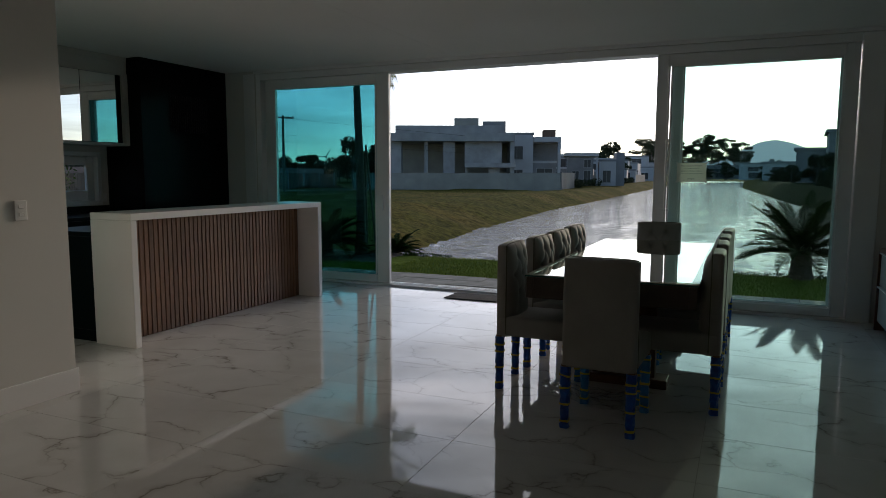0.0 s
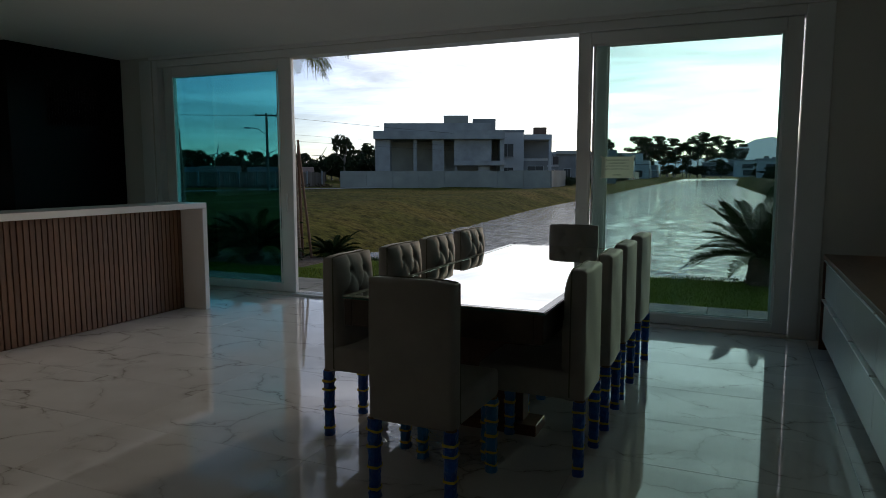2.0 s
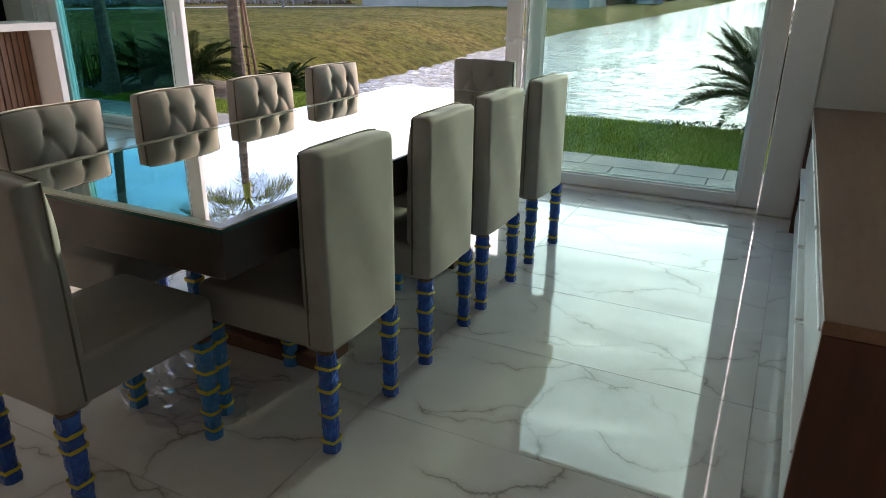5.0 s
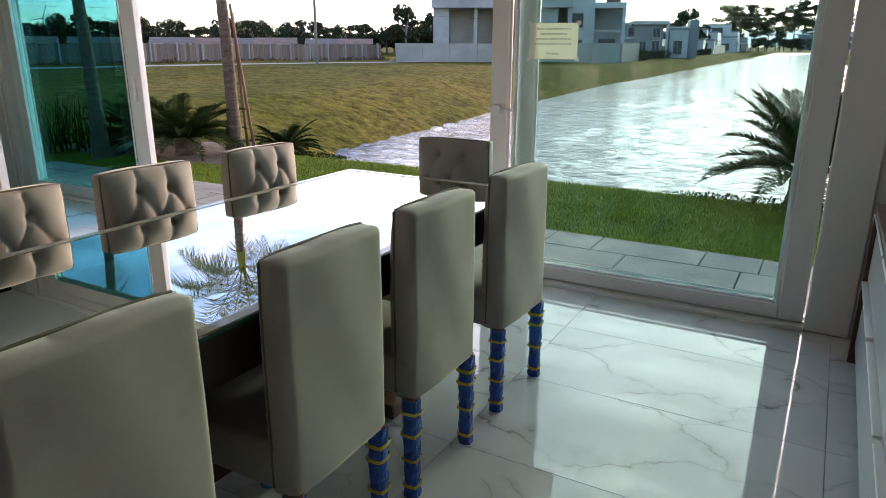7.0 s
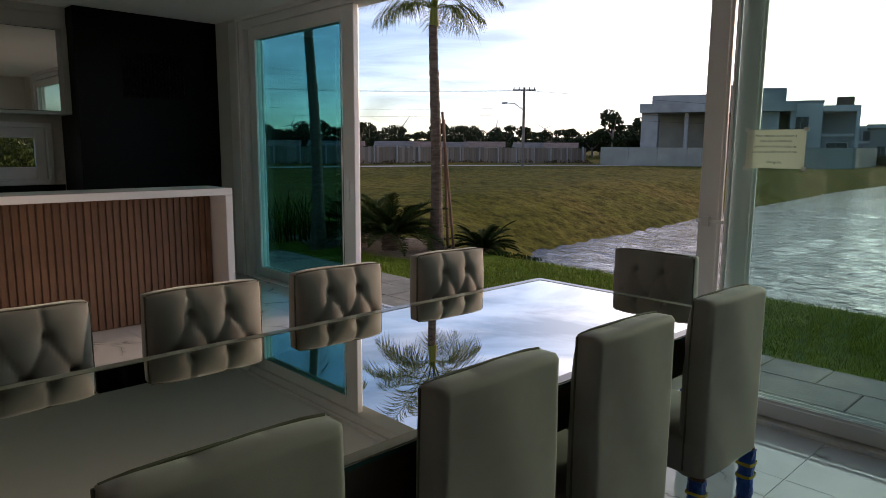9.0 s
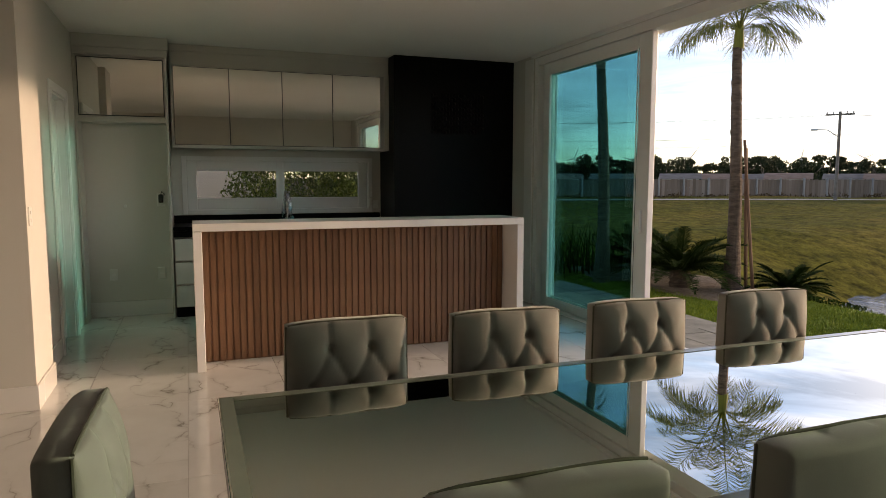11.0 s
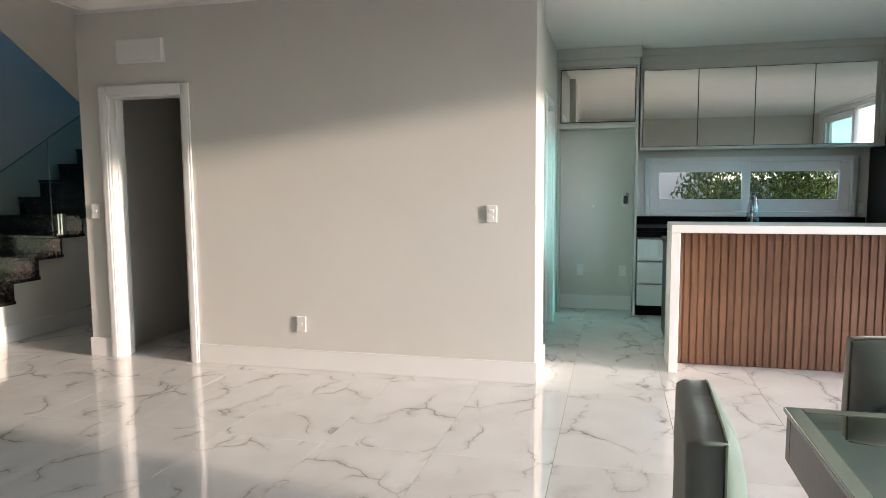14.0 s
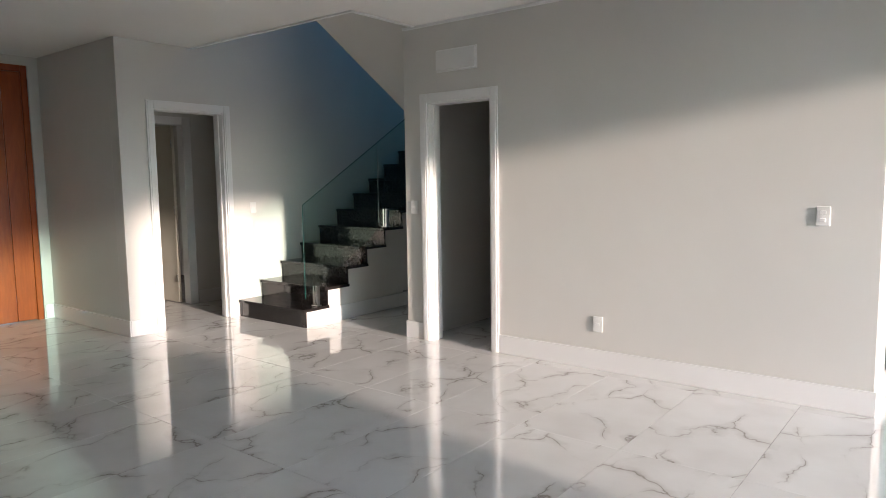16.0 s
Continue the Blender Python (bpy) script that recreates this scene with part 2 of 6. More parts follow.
def pane_glass(name, tint, gloss=0.025):
    """Tinted sheet glass: light passes straight through, with a weak reflection that grows at grazing angles."""
    m = bpy.data.materials.new(name)
    m.use_nodes = True
    t = m.node_tree
    t.nodes.clear()
    out = t.nodes.new("ShaderNodeOutputMaterial")
    tr = t.nodes.new("ShaderNodeBsdfTransparent")
    tr.inputs["Color"].default_value = (*tint, 1)
    gl = t.nodes.new("ShaderNodeBsdfGlossy")
    gl.inputs["Roughness"].default_value = 0.0
    lw = t.nodes.new("ShaderNodeLayerWeight")
    pw = t.nodes.new("ShaderNodeMath")
    pw.operation = "POWER"
    t.links.new(lw.outputs["Facing"], pw.inputs[0])
    lw.inputs["Blend"].default_value = 0.5
    pw.inputs[1].default_value = 5.0
    fr = t.nodes.new("ShaderNodeMath")
    fr.operation = "MULTIPLY_ADD"
    t.links.new(pw.outputs[0], fr.inputs[0])
    fr.inputs[1].default_value, fr.inputs[2].default_value = 0.8, gloss
    mx = t.nodes.new("ShaderNodeMixShader")
    t.links.new(fr.outputs[0], mx.inputs["Fac"])
    t.links.new(tr.outputs[0], mx.inputs[1])
    t.links.new(gl.outputs[0], mx.inputs[2])
    t.links.new(mx.outputs[0], out.inputs["Surface"])
    return m


def leafy(name, c0, c1, rough=0.5, spec=0.2):
    m, t, b = base(name, c0, rough)
    b.inputs["Specular IOR Level"].default_value = spec
    g = t.nodes.new("ShaderNodeNewGeometry")
    r = ramp(t, g.outputs["Random Per Island"], [(0.0, c0), (1.0, c1)])
    t.links.new(r.outputs["Color"], b.inputs["Base Color"])
    return m


M_WALL = plain("wall_paint", (0.65, 0.634, 0.597), (0.68, 0.664, 0.627), 1.3, 0.75, 220, 0.12, 0.001)
M_CEIL = plain("ceiling_paint", (0.80, 0.79, 0.765), (0.84, 0.83, 0.805), 0.9, 0.85, 180, 0.08, 0.001)
M_TRIM = plain("white_trim", (0.80, 0.80, 0.79), (0.83, 0.83, 0.82), 2.0, 0.35, 90, 0.05, 0.001)
M_PVC = plain("white_pvc", (0.78, 0.79, 0.79), (0.82, 0.82, 0.82), 3.0, 0.32, 60, 0.04, 0.001)
M_BASE = plain("porcelain_skirting", (0.78, 0.77, 0.755), (0.82, 0.81, 0.80), 1.2, 0.12)
M_MARBLE = marble()
M_GROUT = plain("grout", (0.40, 0.39, 0.37), (0.47, 0.46, 0.44), 14, 0.8)
M_QUARTZ = plain("white_quartz", (0.82, 0.81, 0.79), (0.85, 0.84, 0.82), 3, 0.18)
M_GLASS = pane_glass("tinted_glass", (0.83, 0.93, 0.915))
M_GLASS_DEEP = pane_glass("deep_tinted_glass", (0.50, 0.762, 0.775))
M_CLEAR = pane_glass("clear_glass", (0.86, 0.94, 0.92))
M_KGLASS = pane_glass("window_glass", (0.95, 0.97, 0.96))
M_GLASSEDGE = plain("green_glass_edge", (0.015, 0.075, 0.068), (0.025, 0.10, 0.09), 5, 0.15)
M_MIRROR = base("bronze_mirror", (0.84, 0.82, 0.76), 0.01, 1.0)[0]
M_CAB = plain("grey_lacquer", (0.49, 0.485, 0.45), (0.53, 0.52, 0.485), 2, 0.4)
M_DRAWER = plain("pale_lacquer", (0.66, 0.68, 0.66), (0.70, 0.71, 0.69), 2, 0.25)
M_BLACK = plain("black_granite", (0.0015, 0.0015, 0.002), (0.004, 0.004, 0.005), 60, 0.35, 40, 0.02, 0.001, Specular_IOR_Level=0.10)
M_STAIR = plain("black_stone", (0.012, 0.010, 0.010), (0.028, 0.024, 0.023), 45, 0.10)
M_SLAT = wood("slat_wood", (0.155, 0.07, 0.034), (0.245, 0.12, 0.065), 0.42, "Z", 7)
M_SLATBACK = wood("slat_backing_wood", (0.17, 0.075, 0.04), (0.25, 0.12, 0.068), 0.5, "Z", 7)
M_DOORWOOD = wood("orange_wood", (0.24, 0.042, 0.008), (0.40, 0.09, 0.018), 0.3, "Z", 5)
M_SIDEWOOD = wood("brown_wood", (0.24, 0.12, 0.068), (0.36, 0.20, 0.118), 0.4, "Y", 5)
M_SIDEEND = wood("dark_red_wood", (0.085, 0.026, 0.014), (0.14, 0.045, 0.024), 0.4, "Z", 6)
M_TABLEWOOD = wood("dark_table_wood", (0.022, 0.014, 0.010), (0.05, 0.032, 0.022), 0.35, "Y", 6)
M_PED = wood("pedestal_wood", (0.10, 0.042, 0.022), (0.17, 0.075, 0.042), 0.4, "Z", 6)
M_TABTOP = base("mirror_glass_top", (0.78, 0.80, 0.73), 0.012, 1.0)[0]
M_TABEDGE = plain("glass_border", (0.36, 0.37, 0.31), (0.42, 0.43, 0.36), 4, 0.05)
M_CHROME = base("brushed_metal", (0.72, 0.72, 0.70), 0.22, 1.0)[0]
M_PLASTIC = plain("white_plastic", (0.76, 0.76, 0.74), (0.8, 0.8, 0.78), 8, 0.35)
M_DARKPLASTIC = plain("black_plastic", (0.012, 0.012, 0.013), (0.03, 0.03, 0.03), 20, 0.4)
M_BLUE = plain("blue_wrap_film", (0.006, 0.055, 0.33), (0.012, 0.13, 0.55), 26, 0.28, 42, 0.9, 0.012)
M_BLUE2 = plain("pale_blue_wrap_film", (0.015, 0.16, 0.42), (0.03, 0.26, 0.60), 26, 0.28, 42, 0.9, 0.012)
M_YELLOW = plain("yellow_tape", (0.52, 0.42, 0.02), (0.66, 0.55, 0.05), 20, 0.35, 60, 0.3, 0.004)
M_LEG = wood("chair_leg_wood", (0.14, 0.07, 0.035), (0.22, 0.12, 0.06), 0.4, "Z", 12)
M_MAT = plain("dark_mat", (0.02, 0.018, 0.018), (0.05, 0.046, 0.045), 90, 0.9, 240, 0.8, 0.006)
M_CREAM = plain("cream_door_paint", (0.55, 0.51, 0.42), (0.60, 0.56, 0.47), 2, 0.4)
M_INK = plain("grey_ink", (0.10, 0.10, 0.11), (0.14, 0.14, 0.15), 12, 0.6)
M_SHEET = pane_glass("thin_clear_film", (0.93, 0.94, 0.95), 0.10)
M_FILM = pane_glass("clear_film", (0.78, 0.80, 0.82), 0.2)


def paper():
    m, t, b = base("notice_paper", (0.80, 0.78, 0.70), 0.6)
    tl = t.nodes.new("ShaderNodeBsdfTranslucent")
    tl.inputs["Color"].default_value = (0.82, 0.80, 0.72, 1)
    mx = t.nodes.new("ShaderNodeMixShader")
    mx.inputs[0].default_value = 0.5
    t.links.new(b.outputs[0], mx.inputs[1])
    t.links.new(tl.outputs[0], mx.inputs[2])
    t.links.new(mx.outputs[0], t.nodes["Material Output"].inputs["Surface"])
    return m


M_PAPER = paper()


def velvet():
    m, t, b = base("green_grey_velvet", (0.25, 0.255, 0.20), 0.72)
    nz = noise_node(t, 5.0, 5)
    r = ramp(t, nz.outputs["Fac"], [(0.3, (0.262, 0.255, 0.238)), (0.7, (0.33, 0.321, 0.30))])
    t.links.new(r.outputs["Color"], b.inputs["Base Color"])
    b.inputs["Sheen Weight"].default_value = 0.3
    b.inputs["Sheen Roughness"].default_value = 0.35
    b.inputs["Sheen Tint"].default_value = (0.8, 0.83, 0.77, 1)
    f = noise_node(t, 420, 2)
    bump(t, b, f.outputs["Fac"], 0.25, 0.001)
    return m


M_VELVET = velvet()
M_PIPING = plain("velvet_piping", (0.10, 0.10, 0.078), (0.14, 0.14, 0.105), 9, 0.8)
M_CONC = plain("raw_concrete", (0.30, 0.29, 0.28), (0.44, 0.43, 0.415), 0.7, 0.85, 9, 0.4, 0.02)
M_CONC2 = plain("rendered_wall", (0.29, 0.275, 0.235), (0.39, 0.365, 0.31), 0.5, 0.9, 8, 0.3, 0.02)
M_HWHITE = plain("white_render", (0.50, 0.495, 0.48), (0.60, 0.595, 0.58), 0.5, 0.8)
M_HGREY = plain("grey_render", (0.23, 0.23, 0.225), (0.32, 0.315, 0.31), 0.5, 0.8)
M_ROOF = plain("clay_roof", (0.17, 0.11, 0.085), (0.27, 0.19, 0.15), 0.8, 0.9)
M_ROOFGREY = plain("grey_tile_roof", (0.11, 0.105, 0.10), (0.19, 0.18, 0.17), 0.8, 0.9)
M_HDARK = plain("dark_opening", (0.02, 0.022, 0.025), (0.04, 0.042, 0.045), 0.8, 0.3)
M_FENCE, tf, bf = base("weathered_planks", (0.28, 0.19, 0.15), 0.9)
oi = tf.nodes.new("ShaderNodeObjectInfo")
tf.links.new(ramp(tf, oi.outputs["Random"], [(0.0, (0.19, 0.145, 0.115)), (0.7, (0.27, 0.21, 0.17)), (1.0, (0.34, 0.275, 0.23))]).outputs["Color"], bf.inputs["Base Color"])
bf.inputs["Specular IOR Level"].default_value = 0.1
M_POLE = plain("weathered_pole", (0.16, 0.13, 0.11), (0.26, 0.22, 0.19), 3, 0.85)
M_TURB = plain("turbine_white", (0.55, 0.56, 0.58), (0.6, 0.61, 0.63), 0.5, 0.6)
# air haze over the hills is painted in: bluish base plus a weak emission
M_HILL = plain("hazy_hill_glow", (0.10, 0.15, 0.20), (0.14, 0.19, 0.24), 0.004, 1.0, Emission_Strength=0.5, Emission_Color=(0.42, 0.52, 0.60, 1))
M_BARK = plain("palm_bark", (0.07, 0.048, 0.036), (0.17, 0.125, 0.095), 9, 0.9, 30, 0.9, 0.012, stretch=(1, 1, 3.5))
M_STAKE = wood("stake_wood", (0.16, 0.08, 0.05), (0.28, 0.16, 0.10), 0.8, "Z", 9)
M_FROND = leafy("palm_leaf", (0.07, 0.10, 0.02), (0.22, 0.235, 0.05), 0.5)
M_CYCAD = leafy("cycad_leaf", (0.014, 0.032, 0.009), (0.04, 0.065, 0.016), 0.7, 0.03)
M_STRAP = leafy("strap_leaf", (0.018, 0.042, 0.011), (0.045, 0.08, 0.02), 1.0, 0.0)
M_TREE = leafy("far_tree_leaf", (0.018, 0.03, 0.012), (0.05, 0.065, 0.025), 0.7)
M_SCRUB = leafy("dry_scrub", (0.07, 0.048, 0.026), (0.16, 0.11, 0.06), 0.9, 0.05)
M_HEDGE = leafy("hedge_leaf", (0.03, 0.065, 0.012), (0.15, 0.19, 0.032), 0.5)
M_GRASS = leafy("lawn_blade", (0.10, 0.18, 0.018), (0.26, 0.34, 0.04), 0.6)
M_STONE = plain("paver_stone", (0.17, 0.18, 0.165), (0.31, 0.31, 0.28), 5, 0.75, 40, 0.5, 0.006)
M_GRAVEL = plain("bed_mulch", (0.13, 0.10, 0.075), (0.24, 0.19, 0.14), 18, 0.95, 50, 0.9, 0.02)


def ground_mat():
    """Turf: green by the house, drier and browner on the field and the bank."""
    m, t, b = base("turf", (0.1, 0.12, 0.03), 1.0)
    b.inputs["Specular IOR Level"].default_value = 0.05
    tc = t.nodes.new("ShaderNodeTexCoord")
    sep = t.nodes.new("ShaderNodeSeparateXYZ")
    t.links.new(tc.outputs["Object"], sep.inputs[0])
    near = ramp(t, noise_node(t, 1.1, 6).outputs["Fac"], [(0.3, (0.07, 0.135, 0.016)), (0.7, (0.15, 0.22, 0.027))])
    big = noise_node(t, 0.11, 7, 0.62)
    dry = ramp(t, big.outputs["Fac"], [(0.30, (0.075, 0.092, 0.014)), (0.50, (0.145, 0.135, 0.024)), (0.68, (0.235, 0.17, 0.045))])
    fine = noise_node(t, 2.4, 9, 0.72)
    fr = ramp(t, fine.outputs["Fac"], [(0.36, (0.16, 0.18, 0.15)), (0.6, (1.15, 1.15, 1.15))])
    dry2 = mixc(t, 0.85, dry.outputs["Color"], fr.outputs["Color"], "MULTIPLY")
    mr = t.nodes.new("ShaderNodeMapRange")
    mr.inputs["From Min"].default_value = 10.5
    mr.inputs["From Max"].default_value = 12.5
    t.links.new(sep.outputs["Y"], mr.inputs["Value"])
    col = mixc(t, mr.outputs[0], near.outputs["Color"], dry2)
    # east bank: dark green turf, with its back-lit shade put into the colour
    east = t.nodes.new("ShaderNodeMapRange")
    east.inputs["From Min"].default_value, east.inputs["From Max"].default_value = 1.0, 4.0
    t.links.new(sep.outputs["X"], east.inputs["Value"])
    shady_green = ramp(t, fine.outputs["Fac"], [(0.35, (0.014, 0.024, 0.007)), (0.65, (0.04, 0.06, 0.014))])
    both = t.nodes.new("ShaderNodeMath")
    both.operation = "MULTIPLY"
    t.links.new(east.outputs[0], both.inputs[0])
    t.links.new(mr.outputs[0], both.inputs[1])
    col = mixc(t, both.outputs[0], col, shady_green.outputs["Color"])
    tuft = noise_node(t, 7.0, 5, 0.7)
    tr = ramp(t, tuft.outputs["Fac"], [(0.35, (0.55, 0.55, 0.5)), (0.65, (1.25, 1.25, 1.2))])
    col = mixc(t, 0.7, col, tr.outputs["Color"], "MULTIPLY")
    t.links.new(col, b.inputs["Base Color"])
    bump(t, b, fine.outputs["Fac"], 1.0, 0.09)
    return m


def water_mat():
    """Wind-rippled water: long low waves with short chop on them."""
    m, t, b = base("canal_water", (0.025, 0.04, 0.04), 0.07)
    b.inputs["IOR"].default_value = 1.34

    def total(fac, k, below):
        n = t.nodes.new("ShaderNodeMath")
        n.operation = "MULTIPLY_ADD"
        t.links.new(fac, n.inputs[0])
        n.inputs[1].default_value = k
        if below is None:
            n.inputs[2].default_value = 0.0
        else:
            t.links.new(below, n.inputs[2])
        return n.outputs[0]

    h = total(noise_node(t, 1.1, 2, 0.5, stretch=(0.45, 1.3, 1), distort=0.6).outputs["Fac"], 0.5, None)
    h = total(noise_node(t, 4.2, 3, 0.6, stretch=(0.42, 1.35, 1), distort=0.6).outputs["Fac"], 0.5, h)
    bump(t, b, h, 1.0, 0.125)
    return m


M_ROAD = plain("pale_gravel", (0.40, 0.36, 0.31), (0.52, 0.48, 0.42), 0.6, 0.95, 8, 0.4, 0.03)
M_GROUND = ground_mat()
M_WATER = water_mat()

# ---- the house: floor, walls, ceiling ----
H = 2.69
XA, YA0, YA1 = -3.70, -0.96, 2.58      # long wall with the narrow doorway
XK = -6.89                              # kitchen window wall
YG = 7.025                              # sliding doors
YC = -3.05                              # wall beside the stairs
XR = 1.72                               # wall behind the sideboard
YB = -4.65                              # entrance wall

floor = struct("floor", box(-7.1, 1.9, -8.3, 7.2, -0.2, -0.012), M_GROUT, "polished white marble-look porcelain tile floor", "floor")


def wall(name, pieces, label, mat=M_WALL):
    return struct(name, merge(*[box(*p) for p in pieces]), mat, label, "wall")


D1, D2 = (-0.71, -0.05, 2.05), (-3.31, -2.55, 2.10)   # doorways: from, to, height
wall("wall_west", [(XA - 0.15, XA, YA0, D1[0], 0, H), (XA - 0.15, XA, D1[1], YA1, 0, H), (XA - 0.15, XA, D1[0], D1[1], D1[2], H)], "pale grey painted plaster wall with a narrow doorway")
YK = 2.50                               # recessed face of the kitchen side wall
D3 = (-5.78, -5.10, 2.05)
wall("wall_kitchen_side", [(D3[1], -4.252, YK - 0.13, YK, 0, H), (-7.04, D3[0], YK - 0.13, YK, 0, H), (D3[0], D3[1], YK - 0.13, YK, D3[2], H)], "pale grey kitchen side wall with a door")
wall("wall_pillar", [(-4.25, XA - 0.152, YA1 - 0.20, YA1 - 0.002, 0, H)], "pale grey wall end beside the kitchen")
KW = (3.40, 5.46, 0.99, 1.61)
wall("wall_kitchen", [(XK - 0.15, XK, YK + 0.001, KW[0], 0, H), (XK - 0.15, XK, KW[1], 7.2, 0, H), (XK - 0.15, XK, KW[0], KW[1], 0, KW[2]), (XK - 0.15, XK, KW[0], KW[1], KW[3], H)], "pale grey kitchen wall with a low wide window")
wall("wall_niche", [(XK + 0.002, -6.59, YK + 0.002, 3.28, 0, H)], "pale grey wall at the back of the refrigerator niche")
wall("wall_north", [(XK, -5.82, YG - 0.04, 7.2, 0, H), (1.215, 1.9, YG - 0.02, 7.2, 0, H), (-5.82, 1.215, YG - 0.04, 7.2, 2.655, H)], "pale wall around the sliding glass doors")
wall("wall_east", [(XR, XR + 0.15, YB, YG - 0.022, 0, H)], "pale painted wall behind the sideboard")
wall("wall_entrance", [(-2.38, -2.13, YB - 0.15, YB, 0, H), (-0.70, XR, YB - 0.15, YB, 0, H), (-2.13, -0.70, YB - 0.15, YB, 2.60, H)], "pale wall around the timber entrance door")
wall("wall_south", [(-2.55, -2.23, YC - 0.15, YC, 0, H), (-2.38, -2.23, YB, YC - 0.151, 0, H), (-7.1, D2[0], YC - 0.15, YC, 0, 5.4), (D2[0], D2[1], YC - 0.15, YC, D2[2], 5.4), (D2[1] + 0.0, -2.55, YC - 0.15, YC, H, 5.4)], "pale grey wall beside the stairs, with a doorway")
wall("wall_stair_room", [(-7.1, XA - 0.152, YA0, YA0 + 0.12, 0, 3.4)], "pale wall between the stairs and the small room")
wall("wall_stair_end", [(-7.1, -6.95, YC, YA0, 0, 5.4), (-6.95, -2.97, YA0, YA0 + 0.12, 3.402, 5.4), (-2.97, -2.82, YC, YA0 + 0.12, 2.992, 5.4), (-3.85, -2.972, YA0, YA0 + 0.12, 2.992, 3.401)], "pale walls around the upper stairwell")
wall("wall_small_room", [(-5.6, -5.45, YA0 + 0.121, YK - 0.131, 0, H)], "grey wall inside the small dim room")
wall("wall_corridor", [(-5.0, -4.85, -8.0, YC - 0.151, 0, H), (-4.85, -1.2, -8.15, -8.0, 0, H), (-2.04, -1.9, -8.0, YB - 0.151, 0, H)], "grey corridor walls behind the doorway")

ceiling = struct("ceiling", merge(
    box(-2.97, 1.87, YB - 0.15, 7.2, H, H + 0.3), box(-7.04, -2.972, YA0 + 0.122, 7.2, H, H + 0.3),
    box(-7.1, -2.972, -8.15, YC - 0.152, H, H + 0.3), box(-2.97, -1.2, -8.15, YB - 0.152, H, H + 0.3)), M_CEIL, "off-white painted flat ceiling", "ceiling")
struct("ceiling_upper", box(-7.1, -2.82, YC - 0.15, YA0 + 0.12, 5.4, 5.5), M_CEIL, "white ceiling of the upper stairwell", "ceiling")
# thin shadow-gap moulding where the ceiling meets the glass wall
struct("trim_ceiling", merge(box(-5.82, 1.215, YG - 0.075, YG - 0.042, 2.655, H - 0.002), box(XA + 0.0, XA + 0.012, YA0, YA1, 2.665, H - 0.002)), M_TRIM, "white ceiling trim", "trim")
struct("trim_stairwell", merge(box(-2.985, -2.955, YC + 0.002, YA0 + 0.14, H - 0.014, H - 0.002, 0.003), box(XA + 0.014, -2.986, YA0 + 0.108, YA0 + 0.14, H - 0.014, H - 0.002, 0.003)), M_TRIM, "thin white edge trim round the stairwell opening", "trim")


def skirting(name, runs):
    bms = []
    for x0, x1, y0, y1 in runs:
        bms.append(box(x0, x1, y0, y1, 0, 0.15, 0.003))
    return struct(name, merge(*bms), M_BASE, "tall white porcelain skirting board", "baseboard")


T = 0.014
skirting("baseboard", [
    (XA, XA + T, YA0 - T, D1[0] - 0.07, ), (XA, XA + T, D1[1] + 0.07, YA1 + T), (XA - 0.15, XA, YA1, YA1 + T), (-4.25, XA - 0.151, YA1 - 0.002, YA1 + T), (D3[1] + 0.07, -4.252, YK, YK + T),
    (XA - 0.15, XA, YA0 - T, YA0), (-6.59, -6.576, YK + 0.024, 3.275), (-2.23 + 0.0, -2.23 + T, YB + T, YC + T), (D2[1] + 0.07, -2.231, YC, YC + T),
    (-3.395, D2[0] - 0.07, YC, YC + T), (-2.23, -2.14, YB, YB + T), (XR - T, XR, YB, 3.7), (-0.62, XR - T - 0.001, YB, YB + T), (-6.9, XA - 0.152, YA0 - T, YA0),
    (-5.45, -5.436, YA0 + 0.13, YK - 0.14), (-4.85, -4.836, -7.99, YC - 0.16), (-3.95, -3.602, -4.13, -4.116)])


def door_casing(name, axis, at, lo, hi, top, depth, out, label):
    """White casing round a doorway in a wall: jambs through the wall's depth and architraves on its face."""
    def bx(a0, a1, d0, d1, z0, z1):
        d0, d1 = sorted((d0, d1))
        return box(d0, d1, a0, a1, z0, z1, 0.003) if axis == "x" else box(a0, a1, d0, d1, z0, z1, 0.003)
    root = thing(name, label, "door frame")
    root["kind"] = "structure"
    e = out * 0.018
    for n, a0, a1 in (("jamb", lo, lo + 0.022), ("jamb", hi - 0.022, hi)):
        part(n, bx(a0, a1, at - out * depth, at + out * 0.002, 0, top), M_TRIM, root)
    part("lintel", bx(lo + 0.023, hi - 0.023, at - out * depth, at + out * 0.002, top - 0.022, top), M_TRIM, root)
    for a0, a1 in ((lo - 0.065, lo + 0.008), (hi - 0.008, hi + 0.065)):
        part("architrave", bx(a0, a1, at + out * 0.003, at + e, 0, top + 0.065), M_TRIM, root)
        part("architrave", bx(a0 + 0.014, a1 - 0.014, at + e, at + e + out * 0.006, 0, top + 0.05), M_TRIM, root)
    part("architrave", bx(lo + 0.009, hi - 0.009, at + out * 0.003, at + e, top - 0.008, top + 0.065), M_TRIM, root)
    part("door_stop", bx(lo + 0.023, lo + 0.035, at - out * 0.09, at - out * 0.05, 0, top - 0.023), M_TRIM, root)
    part("door_stop", bx(hi - 0.035, hi - 0.023, at - out * 0.09, at - out * 0.05, 0, top - 0.023), M_TRIM, root)
    return root


